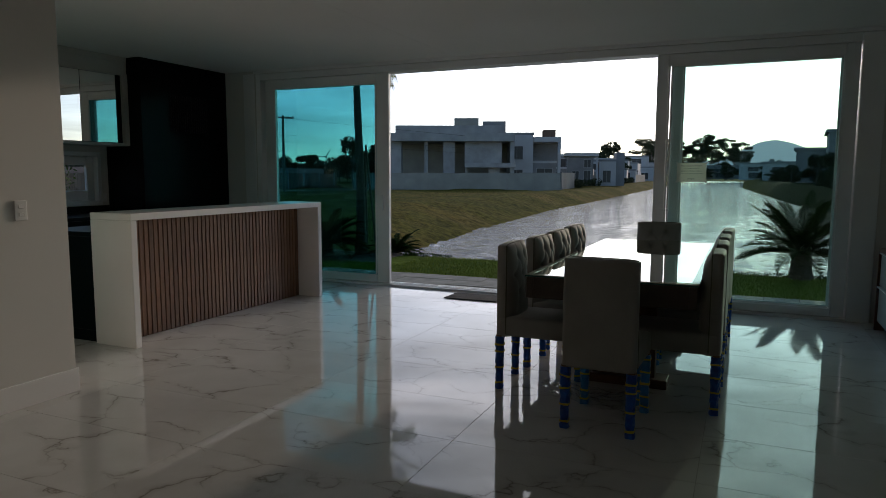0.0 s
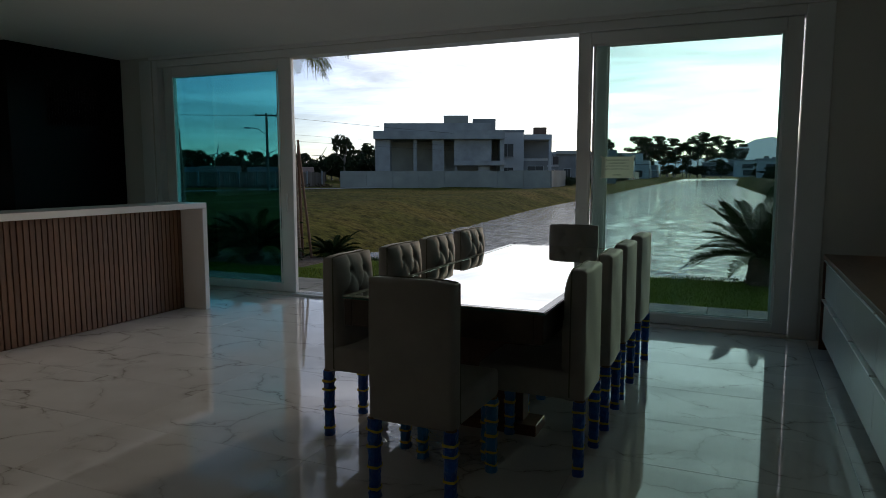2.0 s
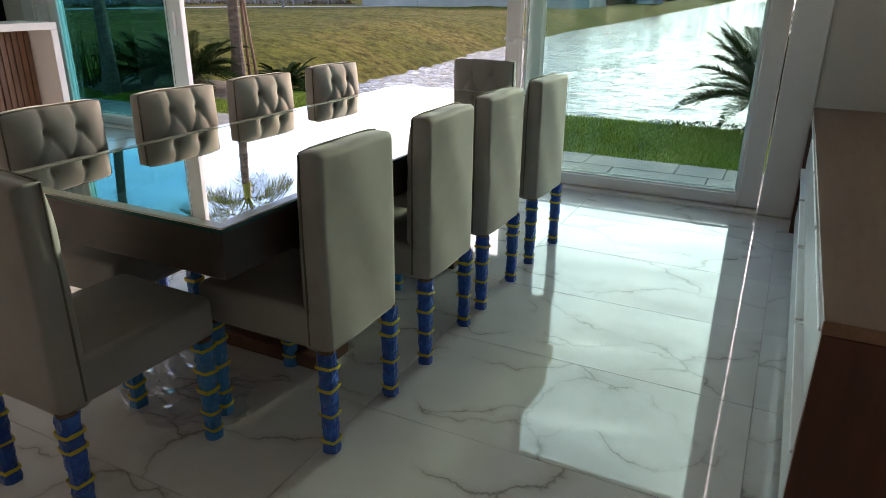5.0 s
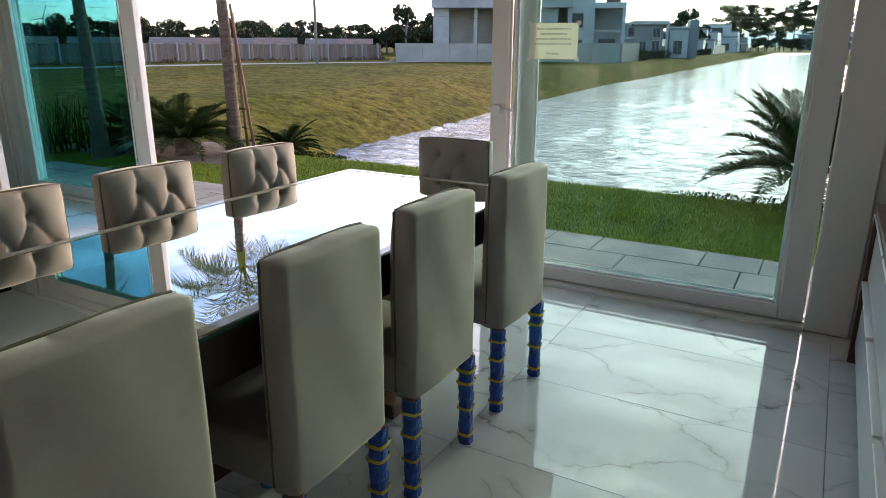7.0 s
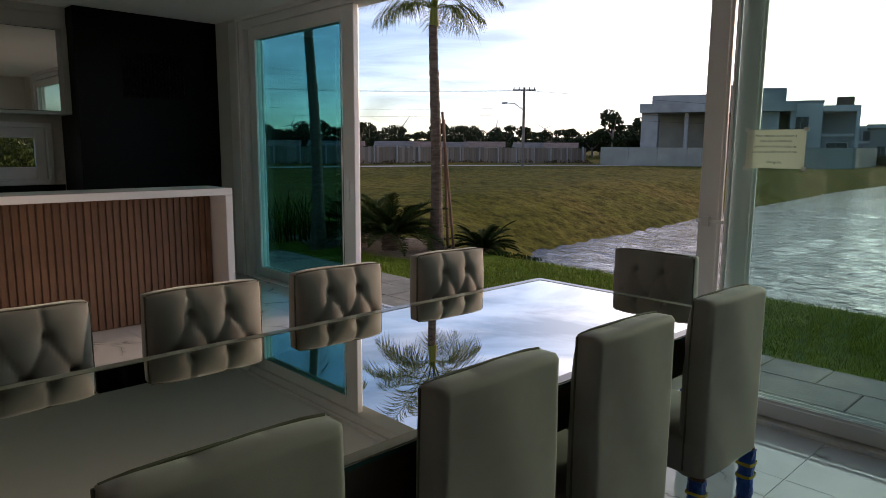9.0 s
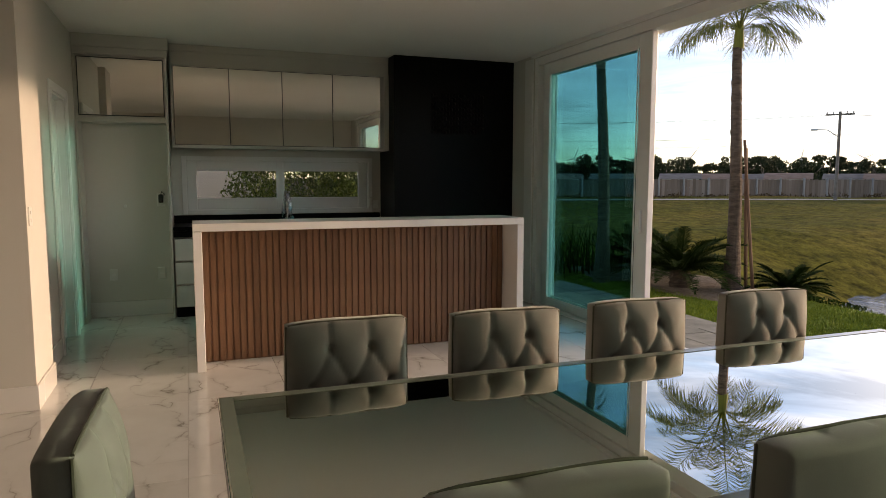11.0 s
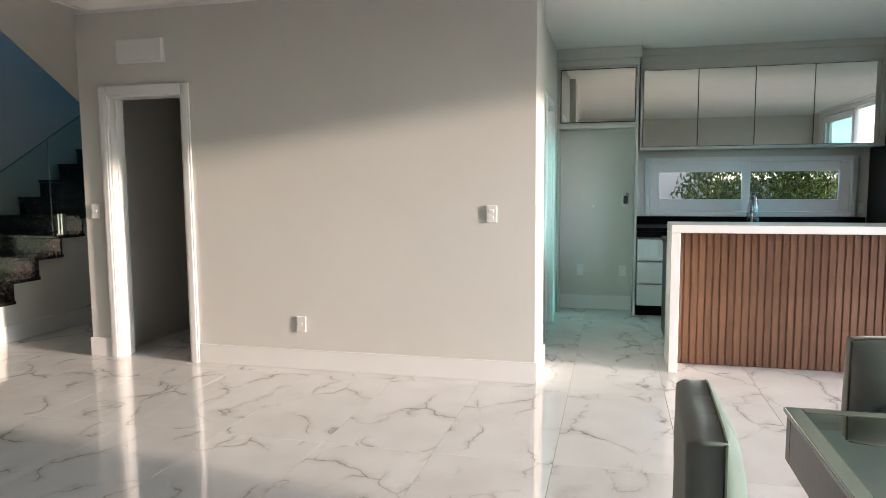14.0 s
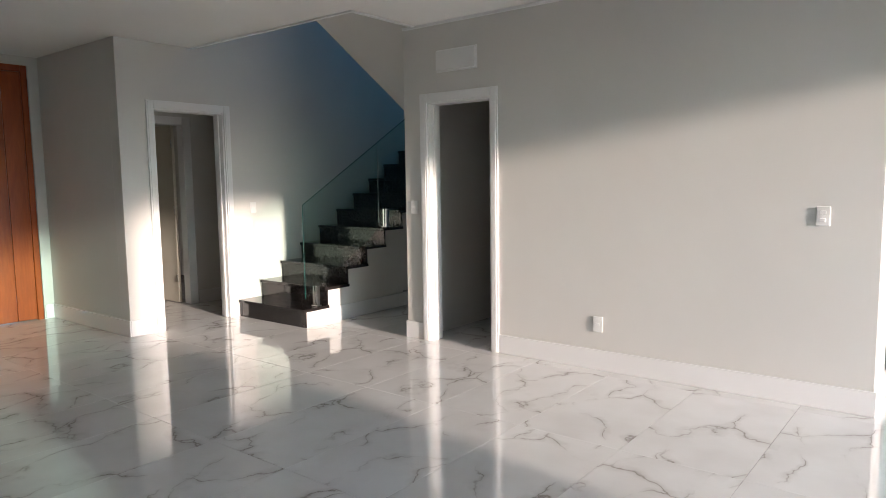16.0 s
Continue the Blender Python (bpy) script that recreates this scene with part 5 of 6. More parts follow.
def cycad(seed, at, n, L, trunk, label, rise=1.15):
    rr = random.Random(seed)
    c = thing("cycad", label, "cycad", at=pose(*at))
    bm = tube((0, 0, -0.05), (0, 0, trunk), 0.15, 0.13, 14, 10)
    for v in bm.verts:
        k = 1 + rr.uniform(-0.12, 0.12)
        v.co.x *= k
        v.co.y *= k
    part("trunk", bm, M_BARK, c)
    fr = []
    for i in range(n):
        f = i / n
        up = 0.18 + rise * f ** 1.3 + rr.uniform(-0.08, 0.08)
        fr.append((frond(rr, L * rr.uniform(0.9, 1.12) / math.sqrt(1 + 0.45 * up * up), 0.40 + 0.06 * up, L * 0.17, 70, 0.011, 0.75, up, 0.0072), pose(0, 0, trunk - 0.02, 0, 0, i * 137.5 + rr.uniform(-12, 12))))
    o = new("crown", crown_mesh("crown", fr, M_CYCAD))
    o.parent = c
    return c


cycad(3, (0.86, 10.25, -0.08), 54, 0.98, 0.36, "dark green cycad with arching spiny fronds by the water", 1.8)
cycad(4, (-6.5, 9.58, -0.08), 40, 0.95, 0.26, "dark green cycad in the mulched bed by the palm")
cycad(5, (-5.72, 10.65, -0.10), 30, 0.62, 0.06, "small cycad beside the staked palm")
cycad(6, (-7.55, 9.75, -0.10), 34, 0.95, 0.2, "dark cycad in the bed behind the tinted glass")


def palm(seed, at, trunk, lean, label, n=19, stakes=True):
    rr = random.Random(seed)
    p = thing("palm_tree", label, "palm tree", at=pose(*at))
    bm = bmesh.new()
    rings, sides, loops = 60, 16, []
    for k in range(rings + 1):
        f = k / rings
        r = (0.085 - 0.032 * f) * (1.5 - 0.45 * min(1, f * 5)) + (0.005 if k % 4 == 0 else 0.0)
        c = Vector((lean * f * f, 0.02 * math.sin(f * 5), trunk * f - 0.05))
        loops.append([bm.verts.new(c + Vector((r * math.cos(a) * rr.uniform(0.96, 1.04), r * math.sin(a) * rr.uniform(0.96, 1.04), 0))) for a in [2 * math.pi * i / sides for i in range(sides)]])
    for a, b in zip(loops, loops[1:]):
        for i in range(sides):
            bm.faces.new((a[i], a[(i + 1) % sides], b[(i + 1) % sides], b[i]))
    bm.faces.new(loops[-1])
    part("trunk", bm, M_BARK, p)
    part("crownshaft", tube((lean, 0, trunk - 0.06), (lean, 0, trunk + 0.28), 0.07, 0.045, 12, 3), M_FROND, p)
    fr = []
    for i in range(n):
        f = i / n
        fr.append((frond(rr, rr.uniform(0.75, 1.45), rr.uniform(0.55, 1.0) - 0.35 * f, 0.34, 64, 0.010, -0.15, 0.35 + 0.95 * f, 0.0055), pose(lean, 0, trunk + 0.15, 0, 0, i * 137.5 + rr.uniform(-15, 15))))
    o = new("crown", crown_mesh("crown", fr, M_FROND))
    o.parent = p
    if stakes:
        part("stake", tube((0.26, 0.12, -0.05), (0.10, 0.02, 1.95), 0.022, 0.018, 8), M_STAKE, p)
        part("stake", tube((-0.05, 0.3, -0.05), (0.03, 0.12, 1.85), 0.025, 0.02, 8), M_STAKE, p)
    return p


palm(11, (-6.05, 10.02, -0.08), 3.15, -0.05, "young feather palm with a ringed grey trunk and timber stakes")
palm(12, (-7.4, 8.95, -0.08), 3.9, -0.2, "slim palm with a grey trunk behind the tinted glass", stakes=False)


def strap_clumps():
    rr = random.Random(21)
    for x, y in ((-8.6, 8.9), (-8.2, 9.4), (-9.1, 9.5), (-8.9, 8.4), (-9.6, 8.8)):
        c = thing("strap_leaf_plant", "clump of dark green strap leaves in the garden bed", "plant", "strap-leaf plants", at=pose(x, y, -0.09))
        V, F = [], []
        for i in range(70):
            a, L, ln = rr.uniform(0, 6.3), rr.uniform(0.5, 0.95), rr.uniform(0.1, 0.4)
            bx, by = rr.uniform(-0.25, 0.25), rr.uniform(-0.25, 0.25)
            w = Vector((-math.sin(a), math.cos(a), 0)) * 0.015
            prev = None
            for k in range(5):
                f = k / 4
                p = Vector((bx + ln * f * f * math.cos(a), by + ln * f * f * math.sin(a), L * f * (1 - 0.15 * f)))
                i0 = len(V)
                V += [p - w * (1 - f * 0.9), p + w * (1 - f * 0.9)]
                if k:
                    F.append((i0 - 2, i0 - 1, i0 + 1, i0))
        o = raw("leaves", V, F, M_STRAP)
        o.parent = c


strap_clumps()


def bed():
    rr = random.Random(31)
    V, F = [], []
    for i in range(26):
        for j in range(10):
            V.append((-8.9 + i * 0.14, 9.15 + j * 0.16 + 0.1 * math.sin(i * 0.6), -0.062 + rr.uniform(0, 0.03) - (0.03 if i in (0, 25) or j in (0, 9) else 0)))
    F = [(i * 10 + j, (i + 1) * 10 + j, (i + 1) * 10 + j + 1, i * 10 + j + 1) for i in range(25) for j in range(9)]
    o = raw("garden_bed", V, F, M_GRAVEL)
    tagged(o, "mulched garden bed under the palm and cycads", "garden bed", kind="structure")
    for (x, y, rx, ry) in ((0.4, 10.42, 0.75, 0.12), (1.3, 10.4, 0.55, 0.14), (-5.0, 10.45, 0.6, 0.1)):
        v, f = shrub_leaves(rr, 480, (rx, ry, 0.035), 0.03)
        s = raw("ground_cover", v, f, M_STRAP)
        s.location = (x, y, -0.055)
        tagged(s, "low dark ground-cover plants at the lawn's edge", "plant", "ground cover", kind="stuff")


bed()


# ---- distance: houses, fence, poles, turbines, trees, hill ----
def far_house(name, label, at, rz, blocks, openings, roof_boxes=()):
    """blocks: (u0,u1,v0,v1,z0,z1,material); openings: (u0,u1,z0,z1,v) dark recesses on the front."""
    h = thing(name, label, "house", at=pose(*at, 0, 0, rz))
    for b in blocks:
        part("wall", box(*b[:6], 0.02), b[6], h)
    for b in roof_boxes:
        part("roof_block", box(*b[:6], 0.02), b[6], h)
    for b in blocks:
        if b[1] - b[0] > 2.5 and b[5] - b[4] > 2.0 and b[6] is not M_CONC and b[6] is not M_CONC2:
            part("parapet", box(b[0] - 0.08, b[1] + 0.08, b[2] - 0.08, b[2] + 0.2, b[5] - 0.05, b[5] + 0.28, 0.02), M_HWHITE if b[6] is M_HGREY else M_HGREY, h)
    for u0, u1, z0, z1, v in openings:
        w = part("window", box(u0, u1, v - 0.03, v - 0.005, z0, z1), M_HDARK, h)
        part("sill", box(u0 - 0.1, u1 + 0.1, v - 0.22, v - 0.031, z0 - 0.12, z0), M_CONC, w)
        part("frame", merge(box(u0 - 0.06, u0, v - 0.12, v - 0.004, z0 + 0.001, z1 + 0.06), box(u1, u1 + 0.06, v - 0.12, v - 0.004, z0 + 0.001, z1 + 0.06), box(u0, u1, v - 0.12, v - 0.004, z1, z1 + 0.06)), M_HWHITE, w)
        part("mullion", box((u0 + u1) / 2 - 0.03, (u0 + u1) / 2 + 0.03, v - 0.06, v - 0.031, z0, z1), M_HGREY, w)
    return h


RZ = 22.3
big = far_house("unfinished_house", "unfinished two-storey raw concrete house with deep open rooms", (-42.7, 68.2, -0.42), RZ, [
    (3.9, 19.5, 5.2, 17.0, 5.45, 6.4, M_CONC), (5.1, 17.9, 6.0, 16.0, 6.41, 7.3, M_CONC),
    (4.0, 5.8, 6.2, 8.0, 0, 5.44, M_CONC), (8.6, 9.0, 6.4, 6.9, 0, 5.44, M_CONC), (10.9, 12.3, 6.2, 6.6, 0, 5.44, M_CONC),
    (13.5, 18.0, 6.3, 6.7, 3.0, 5.44, M_CONC), (13.5, 19.6, 5.2, 6.29, 2.45, 2.99, M_CONC), (16.4, 17.8, 6.3, 6.7, 0, 2.44, M_CONC), (13.6, 13.9, 6.3, 6.7, 0, 2.44, M_CONC),
    (4.0, 19.4, 12.0, 12.4, 0, 5.44, M_CONC2), (6.4, 13.4, 8.6, 9.0, 0, 1.3, M_CONC2), (19.0, 19.5, 5.8, 16, 0, 5.44, M_CONC)],
    [], [(12.2, 15.2, 8, 11, 7.31, 8.3, M_CONC2), (15.8, 18.6, 9, 12, 6.41, 8.0, M_HGREY)])
big.matrix_basis = big.matrix_basis @ Matrix.Diagonal((1.03, 1.0, 1.07, 1))
bw = thing("boundary_wall", "long rendered concrete boundary wall before the unfinished house", "wall", at=pose(-41.9, 68.4, -0.6, 0, 0, RZ))
for i in range(8):
    part("panel", box(i * 3.02, (i + 1) * 3.02 - 0.03, 0, 0.18, 0, 2.1, 0.01), M_CONC2, bw)
part("panel", box(24.2, 24.38, 0.0, 9, 0, 2.15, 0.01), M_CONC2, bw)
far_house("white_house", "white modern two-storey house by the canal", (-27.3, 90.5, -0.4), RZ - 4, [
    (-3.4, 0.6, 0, 9, 0, 7.2, M_HWHITE), (0.65, 4.4, 0.5, 9, 6.2, 6.9, M_HWHITE), (4.0, 4.4, 0.5, 1.2, 0, 6.19, M_HWHITE), (0.65, 3.9, 2.2, 9, 0, 3.4, M_HGREY), (0.65, 4.3, 5, 9, 3.41, 6.19, M_HGREY)],
    [(-2.4, -0.8, 3.9, 5.6, 0), (-2.4, -0.8, 0.6, 2.4, 0), (1.2, 3.4, 0.6, 2.6, 2.2)], [(2.0, 3.8, 3, 6, 6.91, 8.0, M_PED)])
far_house("grey_house", "grey modern house by the canal", (-23.2, 106, -0.4), RZ - 8, [
    (-2.4, 1.6, 0, 9, 0, 4.6, M_HGREY), (-2.9, 2.4, -0.6, 9.5, 4.61, 5.1, M_HWHITE), (2.0, 2.3, -0.4, 0, 0, 4.6, M_HWHITE), (2.6, 5.2, 2, 9, 0, 3.9, M_HWHITE), (5.3, 6.6, 3, 9, 0, 5.3, M_HGREY)],
    [(-1.6, -0.6, 0.5, 2.3, 0), (0.2, 1.2, 0.5, 2.4, 0), (0.2, 1.2, 2.9, 4.1, 0), (3.2, 4.4, 0.6, 2.4, 2)])
rr = random.Random(40)
for i in range(9):
    y = 118 + i * 17 + rr.uniform(-3, 3)
    x = shore_left(y) - rr.uniform(9, 13)
    w, hh = rr.uniform(7, 10), rr.uniform(4.2, 7.2)
    mt = rr.choice((M_HWHITE, M_HGREY, M_HWHITE, M_CONC))
    far_house("canal_house", "distant modern flat-roofed house along the canal", (x, y, -0.4), rr.uniform(2, 14), [
        (-w / 2, w / 2, 0, 10, 0, hh * 0.55, mt), (-w / 2 + rr.uniform(0, 2), w / 2 - rr.uniform(0, 2), 1, 10, hh * 0.551, hh, rr.choice((M_HWHITE, M_HGREY)))],
        [(-w * 0.3, -w * 0.08, 0.5, 2.2, 0), (w * 0.1, w * 0.32, 0.5, 2.3, 0), (-w * 0.15, w * 0.12, hh * 0.62, hh * 0.9, 1)])
for i, (x, y, w, hh, mt) in enumerate(((15.5, 84, 9, 7.6, M_HWHITE), (14.5, 104, 9, 7.2, M_HGREY), (12.5, 126, 10, 5.6, M_HGREY), (9, 172, 11, 4.2, M_HWHITE), (5, 235, 14, 5.0, M_HWHITE), (-6, 285, 16, 5.0, M_HGREY))):
    far_house("shore_house", "distant house on the opposite canal bank", (x, y, -0.1), -4, [
        (-w / 2, w / 2, 0, 11, 0, hh, mt), (-w / 2 - 0.4, w / 2 + 0.4, -0.4, 11.4, hh + 0.001, hh + 0.4, M_CONC)],
        [(-w * 0.32, -w * 0.1, hh * 0.55, hh * 0.8, 0), (w * 0.08, w * 0.3, hh * 0.55, hh * 0.8, 0), (-w * 0.3, w * 0.1, 0.5, 2.3, 0)], [(w * 0.1, w * 0.2, 3, 4, hh + 0.401, hh + 1.6, M_CONC2), (w * 0.26, w * 0.34, 3, 4, hh + 0.401, hh + 1.3, M_CONC2)])


def bank_gardens():
    rr = random.Random(44)
    gw = thing("garden_wall", "beige rendered garden wall above the canal bank", "wall")
    for y0, y1, hh in ((84.0, 93.0, 2.0), (122.0, 140.0, 1.7), (168.0, 190.0, 1.8)):
        x = shore_left((y0 + y1) / 2) - 6.3
        part("panel", box(x - 0.1, x + 0.1, y0, y1, -0.6, hh - 0.4, 0.01), M_CONC2, gw)
        part("panel", box(x - 5.0, x - 0.11, y0, y0 + 0.2, -0.6, hh - 0.4, 0.01), M_CONC2, gw)
    for y in (93.6, 96, 98.5, 101.5, 105, 109, 113, 117.5, 143, 149, 156, 163):
        h = thing("hedge", "dark clipped garden shrubs above the canal bank", "hedge", "bank hedges", at=pose(shore_left(y) - rr.uniform(5.6, 6.8), y, -0.35))
        V, F = [], []
        for k in range(5):
            v, f = shrub_leaves(rr, 90, (rr.uniform(0.6, 1.0), rr.uniform(0.7, 1.3), rr.uniform(0.4, 0.75)), 0.24)
            c = Vector((rr.uniform(-0.7, 0.7), rr.uniform(-1.3, 1.3), rr.uniform(0.3, 0.6)))
            n = len(V)
            V += [p + c for p in v]
            F += [tuple(i + n for i in q) for q in f]
        raw("leaves", V, F, M_TREE).parent = h
        part("stem", tube((0, 0, -0.4), (0, 0, 0.6), 0.05, 0.03, 6), M_POLE, h)


bank_gardens()


def plank_fence():
    f = thing("plank_fence", "long grey weathered plank fence across the field", "fence")
    a, b = Vector((-70, -40, -0.55)), Vector((-47.5, 74, -0.6))
    me = mesh_of("plank", box(-0.148, 0.148, -0.02, 0.02, 0, 1.95), M_FENCE)
    pm = mesh_of("post", box(-0.06, 0.06, -0.14, 0.08, 0, 2.12), M_CONC)
    d = b - a
    L = d.length
    ang = math.atan2(d.y, d.x)
    n = int(L / 0.32)
    for i in range(n):
        p = a + d * (i * 0.32 / L)
        if p.y < -2:
            continue
        o = new("plank", me)
        o.parent = f
        o.matrix_basis = Matrix.Translation(p + Vector((0, 0, random.uniform(-0.05, 0.05)))) @ Matrix.Rotation(ang, 4, "Z")
        if i % 8 == 0:
            o = new("post", pm)
            o.parent = f
            o.matrix_basis = Matrix.Translation(p) @ Matrix.Rotation(ang, 4, "Z") @ Matrix.Translation((0.16, -0.06, 0))


plank_fence()


def scrub():
    rr = random.Random(77)
    V, F = [], []
    for k in range(150):
        f = rr.uniform(0.32, 1.0)
        x, y = -70 + 22.5 * f + rr.uniform(0.3, 1.1), -40 + 114 * f
        v, q = shrub_leaves(rr, 26, (rr.uniform(0.4, 0.9), 0.7, rr.uniform(0.2, 0.5)), 0.22)
        n = len(V)
        V += [p + Vector((x, y, -0.35)) for p in v]
        F += [tuple(i + n for i in c) for c in q]
    o = raw("scrub", V, F, M_SCRUB)
    tagged(o, "dry brown scrub along the foot of the fence", "scrub", kind="stuff")


scrub()
rv = []
for k in range(60):
    yy = -30 + 100 * k / 59
    for s in (-1.5, 1.5):
        rv.append((road_x(yy) + s, yy, height(road_x(yy), yy) + 0.05))
rd = raw("road", rv, [(2 * k, 2 * k + 1, 2 * k + 3, 2 * k + 2) for k in range(59)], M_ROAD)
tagged(rd, "pale gravel road along the fence", "road", kind="structure")


def utility_pole(at, h, rz):
    p = thing("utility_pole", "weathered timber utility pole with crossarm and street lamp", "utility pole", at=pose(*at, 0, 0, rz))
    part("pole", tube((0, 0, -0.3), (0, 0, h), 0.14, 0.10, 10), M_POLE, p)
    part("crossarm", box(-1.0, 1.0, -0.06, 0.06, h - 0.28, h - 0.16), M_POLE, p)
    for x in (-0.9, -0.45, 0.45, 0.9):
        part("insulator", tube((x, 0, h - 0.16), (x, 0, h + 0.02), 0.05, 0.035, 8), M_HGREY, p)
    part("lamp_arm", merge(tube((0, 0, h - 2.0), (-0.8, -0.1, h - 1.4), 0.035), tube((-0.8, -0.1, h - 1.4), (-1.5, -0.15, h - 1.35), 0.03)), M_TURB, p)
    part("lamp_head", box(-1.95, -1.45, -0.25, -0.05, h - 1.42, h - 1.28, 0.03), M_TURB, p)


utility_pole((-38.7, 51.2, -0.3), 6.95, 40)
utility_pole((-58, 20, -0.4), 7.0, 70)


def wires():
    w = thing("power_lines", "thin sagging power lines between the poles", "cables")
    for z, dy in ((6.4, 0.9), (6.4, -0.9), (4.9, 0), (4.3, 0)):
        for a, b in (((-38.7, 51.2 + dy * 0.3), (-58, 20 + dy)), ((-38.7, 51.2 + dy * 0.3), (-14, 150 + dy)), ((-58, 20 + dy), (-76, -40))):
            pts = []
            for k in range(13):
                f = k / 12
                pts.append((a[0] + (b[0] - a[0]) * f, a[1] + (b[1] - a[1]) * f, z - 3.2 * f * (1 - f) * 0.5))
            part("wire", sweep(pts, 0.012, 4), M_DARKPLASTIC, w)


wires()


def turbine(x, y, h, turn, spin):
    t = thing("wind_turbine", "distant white three-bladed wind turbine", "wind turbine", "wind turbines", at=pose(x, y, -0.5, 0, 0, turn))
    part("tower", tube((0, 0, 0), (0, 0, h), 1.15, 0.6, 10), M_TURB, t)
    part("nacelle", box(-1.1, 1.1, -2.5, 3.5, h - 0.9, h + 1.2, 0.3), M_TURB, t)
    for k in range(3):
        a = radians(spin + 120 * k)
        d = Vector((math.sin(a), 0, math.cos(a)))
        part("blade", tube(Vector((0, -3, h)) + d * 1.2, Vector((0, -3, h)) + d * 16.5, 0.8, 0.22, 6), M_TURB, t)


for i, (bearing, dist, spin) in enumerate(((58.5, 900, 20), (54, 980, 50), (49.5, 900, 35), (45.8, 1050, 75), (41.8, 1000, 10), (37.8, 980, 62), (33.6, 1080, 30), (64, 950, 10), (69, 1000, 70))):
    turbine(-dist * math.sin(radians(bearing)), dist * math.cos(radians(bearing)), 28, bearing, spin)


def tree_kind(seed, hgt, spread, tall=False):
    """Broadleaf tree; the tall kind bears flat tufts on a bare forked trunk."""
    rr = random.Random(seed)
    t = thing("tree", "distant tall tree with a bare trunk and flat-topped tufts" if tall else "distant dark green broadleaf tree with an uneven crown", "tree", "far trees")
    part("trunk", tube((0, 0, -0.3), (0.2, 0, hgt * (0.85 if tall else 0.6)), 0.26, 0.10, 8, 3), M_POLE, t)
    V, F = [], []

    def clump(c, n, rad, size):
        v, f = shrub_leaves(rr, n, rad, size)
        k = len(V)
        V.extend(p + c for p in v)
        F.extend(tuple(i + k for i in q) for q in f)

    if tall:
        for k in range(22):
            a, f = rr.uniform(0, 6.3), k / 21
            z = hgt * (0.48 + 0.5 * f + rr.uniform(-0.03, 0.03))
            r = spread * (0.35 + 0.6 * math.sin(math.pi * min(1, 0.25 + 0.7 * f))) * rr.uniform(0.5, 1.0)
            tip = Vector((r * math.cos(a), r * math.sin(a), z))
            part("limb", tube((0.15, 0, z - hgt * rr.uniform(0.08, 0.2)), tip, 0.09, 0.03, 6), M_POLE, t)
            clump(tip + Vector((0, 0, 0.2)), 240, (spread * rr.uniform(0.24, 0.4), spread * rr.uniform(0.24, 0.4), hgt * rr.uniform(0.03, 0.055)), 0.4)
    else:
        for k in range(4):
            a = rr.uniform(0, 6.3)
            part("limb", tube((0.1, 0, hgt * rr.uniform(0.25, 0.5)), (math.cos(a) * spread * 0.6, math.sin(a) * spread * 0.6, hgt * rr.uniform(0.55, 0.8)), 0.10, 0.04, 6), M_POLE, t)
        for k in range(19):
            a, r = rr.uniform(0, 6.3), spread * rr.uniform(0.1, 0.8)
            z = hgt * rr.uniform(0.22, 0.92)
            clump(Vector((r * math.cos(a), r * math.sin(a), z)), 130, (spread * rr.uniform(0.22, 0.4), spread * rr.uniform(0.22, 0.4), hgt * rr.uniform(0.06, 0.12)), 0.5)
    o = raw("crown", V, F, M_TREE)
    o.parent = t
    return t


kinds = [tree_kind(51, 7, 4.0), tree_kind(52, 6, 4.6), tree_kind(53, 8, 3.6), tree_kind(54, 15, 5.5, True), tree_kind(55, 16, 5.0, True)]
spots = []
rr = random.Random(60)
for i in range(104):
    b = radians(72 - i * 0.495 + rr.uniform(-0.3, 0.3))
    d = rr.uniform(135, 190)
    spots.append((rr.randrange(3), -d * math.sin(b), d * math.cos(b), rr.uniform(0.6, 0.95) if i < 82 else rr.uniform(0.8, 1.15)))
for i in range(14):
    b = radians(7.5 - i * 0.55)
    d = rr.uniform(300, 330)
    spots.append((3 + i % 2, -d * math.sin(b), d * math.cos(b), rr.uniform(0.75, 1.2)))
for i in range(34):
    b = radians(20 - i * 0.8 + rr.uniform(-0.3, 0.3))
    d = rr.uniform(255, 300)
    spots.append((rr.randrange(3), -d * math.sin(b), d * math.cos(b), rr.uniform(0.7, 1.05)))
for i in range(16):
    y = 26 + i * 4.5
    spots.append((rr.randrange(3), shore_right(y) + rr.uniform(4.0, 6.5), y, rr.uniform(0.28, 0.46)))
for i in range(4):
    spots.append((rr.randrange(3), -34 + i * 1.5 + rr.uniform(-1, 1), 150 + i * 9, rr.uniform(0.8, 1.3)))
for i in range(14):
    y = 60 + i * 12
    spots.append((rr.randrange(3), shore_right(y) + rr.uniform(5, 8), y, rr.uniform(0.35, 0.6)))
used = set()
for k, x, y, s in spots:
    m = Matrix.Translation((x, y, -0.5)) @ Matrix.Rotation(rr.uniform(0, 6.3), 4, "Z") @ Matrix.Diagonal((s, s, s, 1))
    if k not in used:
        used.add(k)
        kinds[k].matrix_basis = m
    else:
        kinds_copy = copy_thing(kinds[k], Matrix())
        kinds_copy.matrix_basis = m


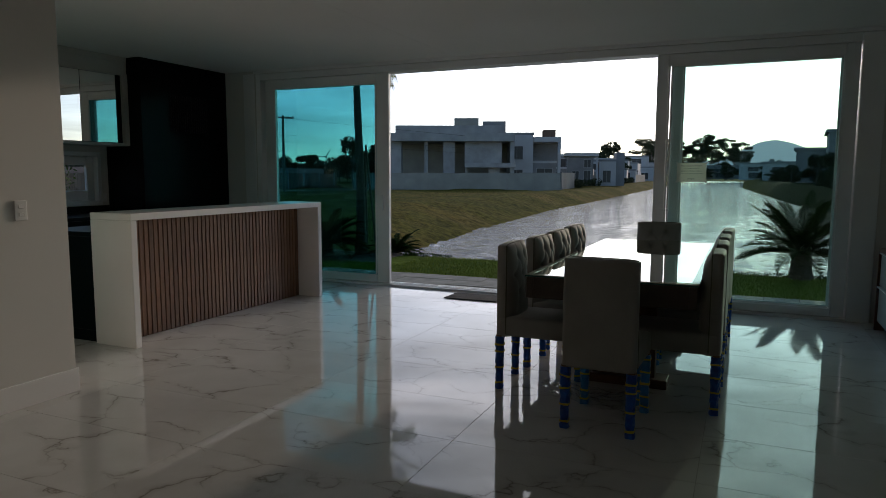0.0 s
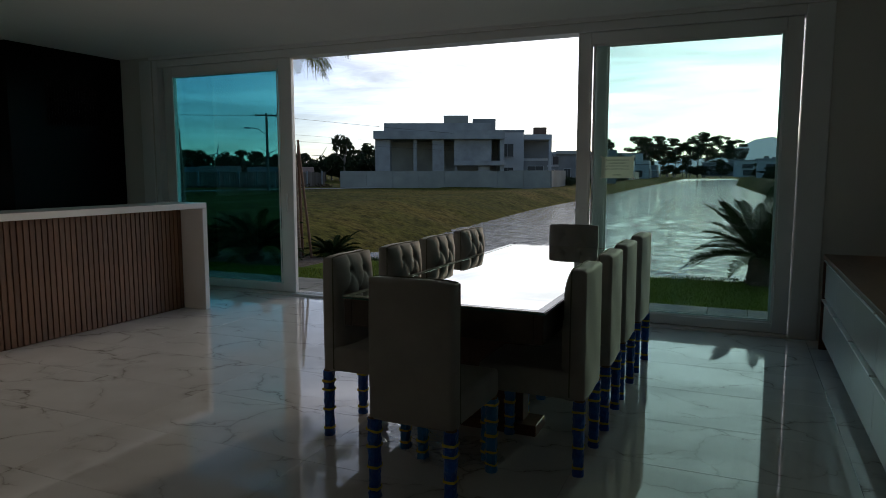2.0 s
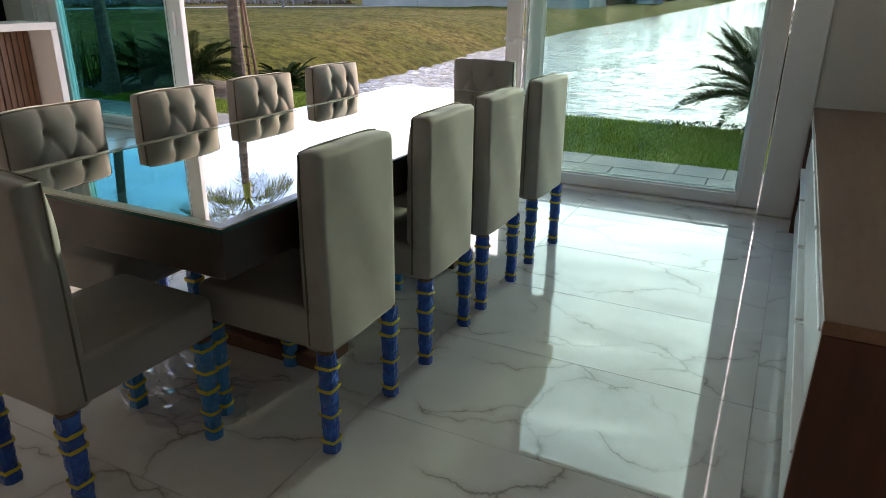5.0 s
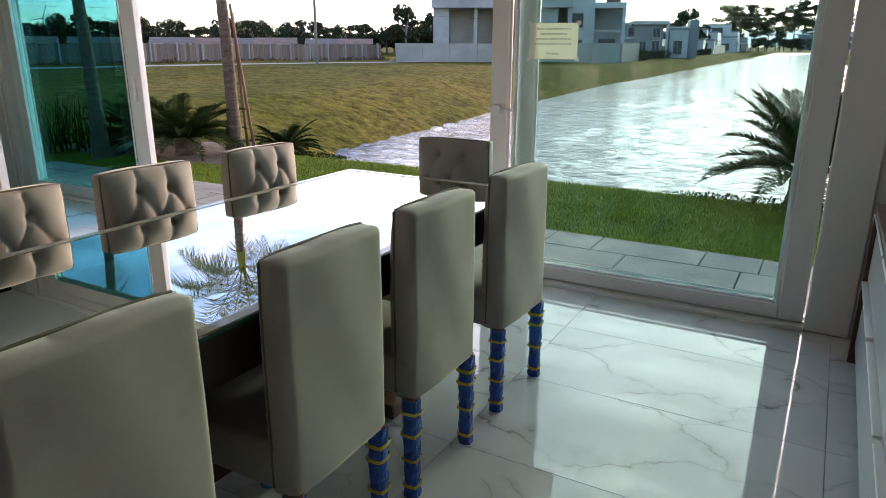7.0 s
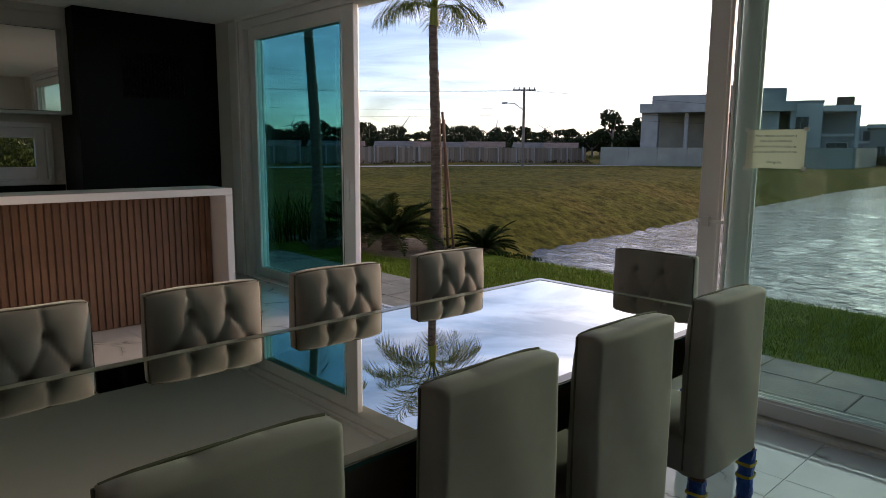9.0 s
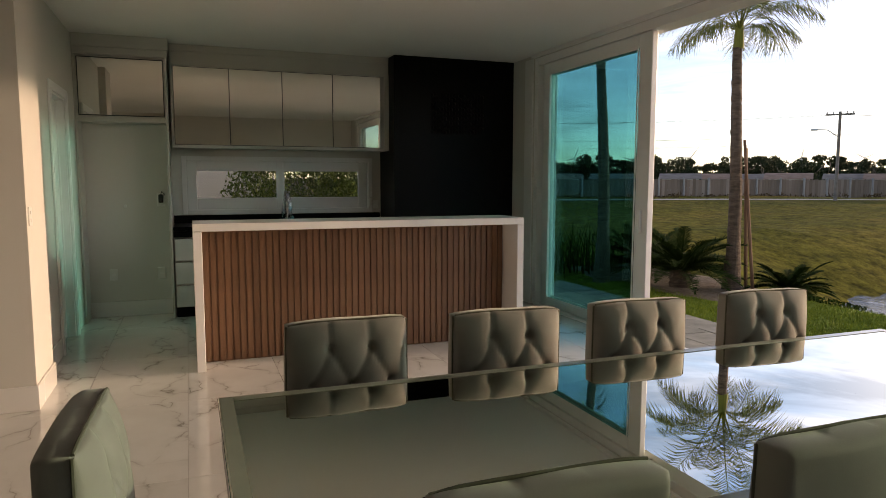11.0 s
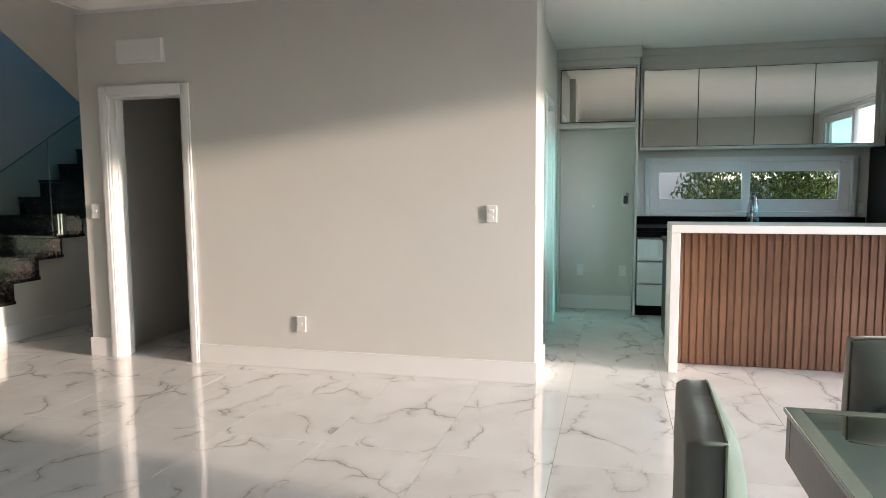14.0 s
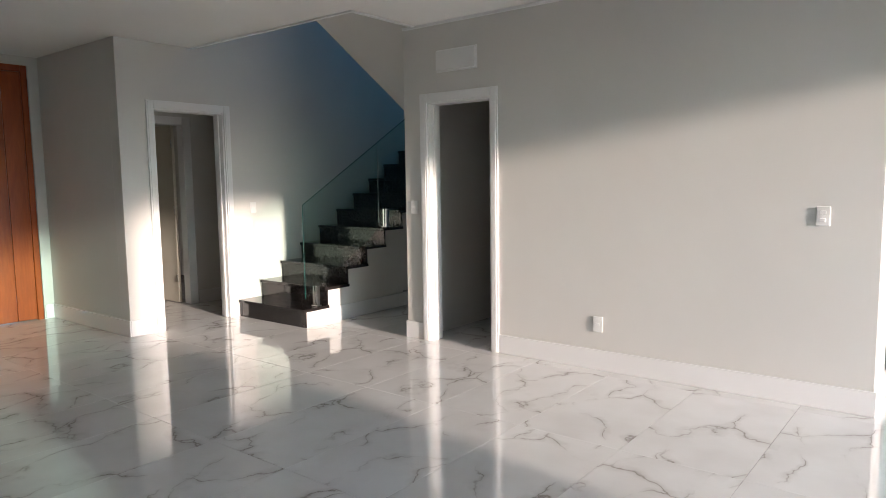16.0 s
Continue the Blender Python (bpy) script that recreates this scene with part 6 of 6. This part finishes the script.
def hill():
    V, F = [], []
    n = 60
    for i in range(n + 1):
        b = radians(30 - i * 1.1)
        f = i / n
        z = 40 + 70 * math.exp(-((f - 0.475) / 0.04) ** 2) + 35 * math.exp(-((f - 0.53) / 0.07) ** 2) + 22 * math.exp(-((f - 0.45) / 0.12) ** 2) + 6 * math.sin(i * 0.9)
        for d, zz in ((2600, -1), (2900, z * 0.7), (3300, z)):
            V.append((-d * math.sin(b), d * math.cos(b), zz))
    F = [(i * 3 + k, (i + 1) * 3 + k, (i + 1) * 3 + k + 1, i * 3 + k + 1) for i in range(n) for k in range(2)]
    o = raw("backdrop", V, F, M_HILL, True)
    tagged(o, "distant hills on the horizon, blue haze put into their colour and glow", "hills", kind="structure")


hill()

# low distant buildings beyond the fence
rr = random.Random(70)
for i in range(12):
    b = radians(66 - i * 2.8 + rr.uniform(-0.5, 0.5))
    d = rr.uniform(100, 120)
    w = rr.uniform(3.6, 5.2)
    hb = thing("low_house", "distant low pale house beyond the fence", "house", at=pose(-d * math.sin(b), d * math.cos(b), -0.5, 0, 0, math.degrees(b)))
    part("wall", box(-w / 2, w / 2, 0, 6, 0, 1.9), M_CONC2 if i % 3 else M_HWHITE, hb)
    bm = bmesh.new()
    q = [bm.verts.new(p) for p in ((-w / 2 - 0.4, -0.4, 1.9), (w / 2 + 0.4, -0.4, 1.9), (w / 2 + 0.4, 6.4, 1.9), (-w / 2 - 0.4, 6.4, 1.9), (-w / 2 - 0.4, 3, 2.75), (w / 2 + 0.4, 3, 2.75))]
    for fc in ((0, 1, 5, 4), (2, 3, 4, 5), (0, 4, 3), (1, 2, 5), (0, 3, 2, 1)):
        bm.faces.new([q[k] for k in fc])
    part("roof", bm, M_ROOF if i % 2 else M_ROOFGREY, hb)
    for u in (-w * 0.25, w * 0.2):
        part("window", box(u - 0.6, u + 0.6, -0.05, -0.01, 0.9, 1.8), M_HDARK, hb)


# garden seen through the kitchen window
def hedge():
    rr = random.Random(80)
    h = thing("hedge", "sunlit green hedge outside the kitchen window", "hedge")
    V, F = [], []
    for k in range(110):
        v, f = shrub_leaves(rr, 260, (0.36, 0.36, 0.42), 0.048)
        c = Vector((-9.7 + rr.uniform(-0.35, 0.35), 4.2 + rr.random() * 2.9, rr.uniform(0.1, 1.9)))
        n = len(V)
        V += [p + c for p in v]
        F += [tuple(i + n for i in q) for q in f]
    o = raw("leaves", V, F, M_HEDGE)
    o.parent = h
    for i in range(8):
        part("stem", tube((-9.7, 4.2 + i * 0.4, -0.2), (-9.65, 4.25 + i * 0.4, 1.2), 0.03, 0.015, 6), M_POLE, h)
    gw = thing("garden_wall", "white garden wall outside the kitchen window", "wall")
    part("panel", box(-10.9, -10.7, -2.0, 4.6, -0.25, 2.6, 0.01), M_HWHITE, gw)
    part("coping", box(-10.95, -10.65, -2.0, 4.62, 2.6, 2.68, 0.01), M_HWHITE, gw)


hedge()

# ---- pieces of floor and paving ----
TX, TY = 1.18, 0.605


def floor_tiles():
    g = 0.0011
    me = mesh_of("tile", box(-TX / 2 + g, TX / 2 - g, -TY / 2 + g, TY / 2 - g, -0.0115, 0.0, 0.0004), M_MARBLE)
    for i in range(-6, 3):
        for j in range(-16, 9):
            cx, cy = -1.22 + (i + 0.5) * TX, 2.21 + (j + 0.5) * TY
            x0, x1 = max(-6.9, cx - TX / 2), min(1.86, cx + TX / 2)
            y0, y1 = max(-8.1, cy - TY / 2), min(6.985, cy + TY / 2)
            if x1 - x0 < 0.03 or y1 - y0 < 0.03:
                continue
            if abs(x1 - x0 - TX) < 1e-6 and abs(y1 - y0 - TY) < 1e-6:
                o = new("tile", me)
            else:
                o = new("tile", mesh_of("tile", box(x0 - cx + g, x1 - cx - g, y0 - cy + g, y1 - cy - g, -0.0115, 0.0, 0.0004), M_MARBLE))
            o.parent = floor
            o.location = (cx, cy, 0)


floor_tiles()
pave = struct("pavement", box(-7.6, 3.4, 7.2, 8.34, -0.2, -0.075), M_GROUT, "grey stone paving strip outside the doors", "pavement")
rr = random.Random(90)
y = 7.21
for row, d in enumerate((0.37, 0.37, 0.37)):
    x = -7.55 + rr.uniform(0, 0.2)
    while x < 3.3:
        w = rr.choice((0.37, 0.5, 0.62, 0.75))
        z = rr.uniform(-0.037, -0.030)
        part("paver", box(x + 0.004, x + w - 0.004, y + 0.004, y + d - 0.004, -0.0745, z, 0.004), M_STONE, pave)
        x += w
    y += d
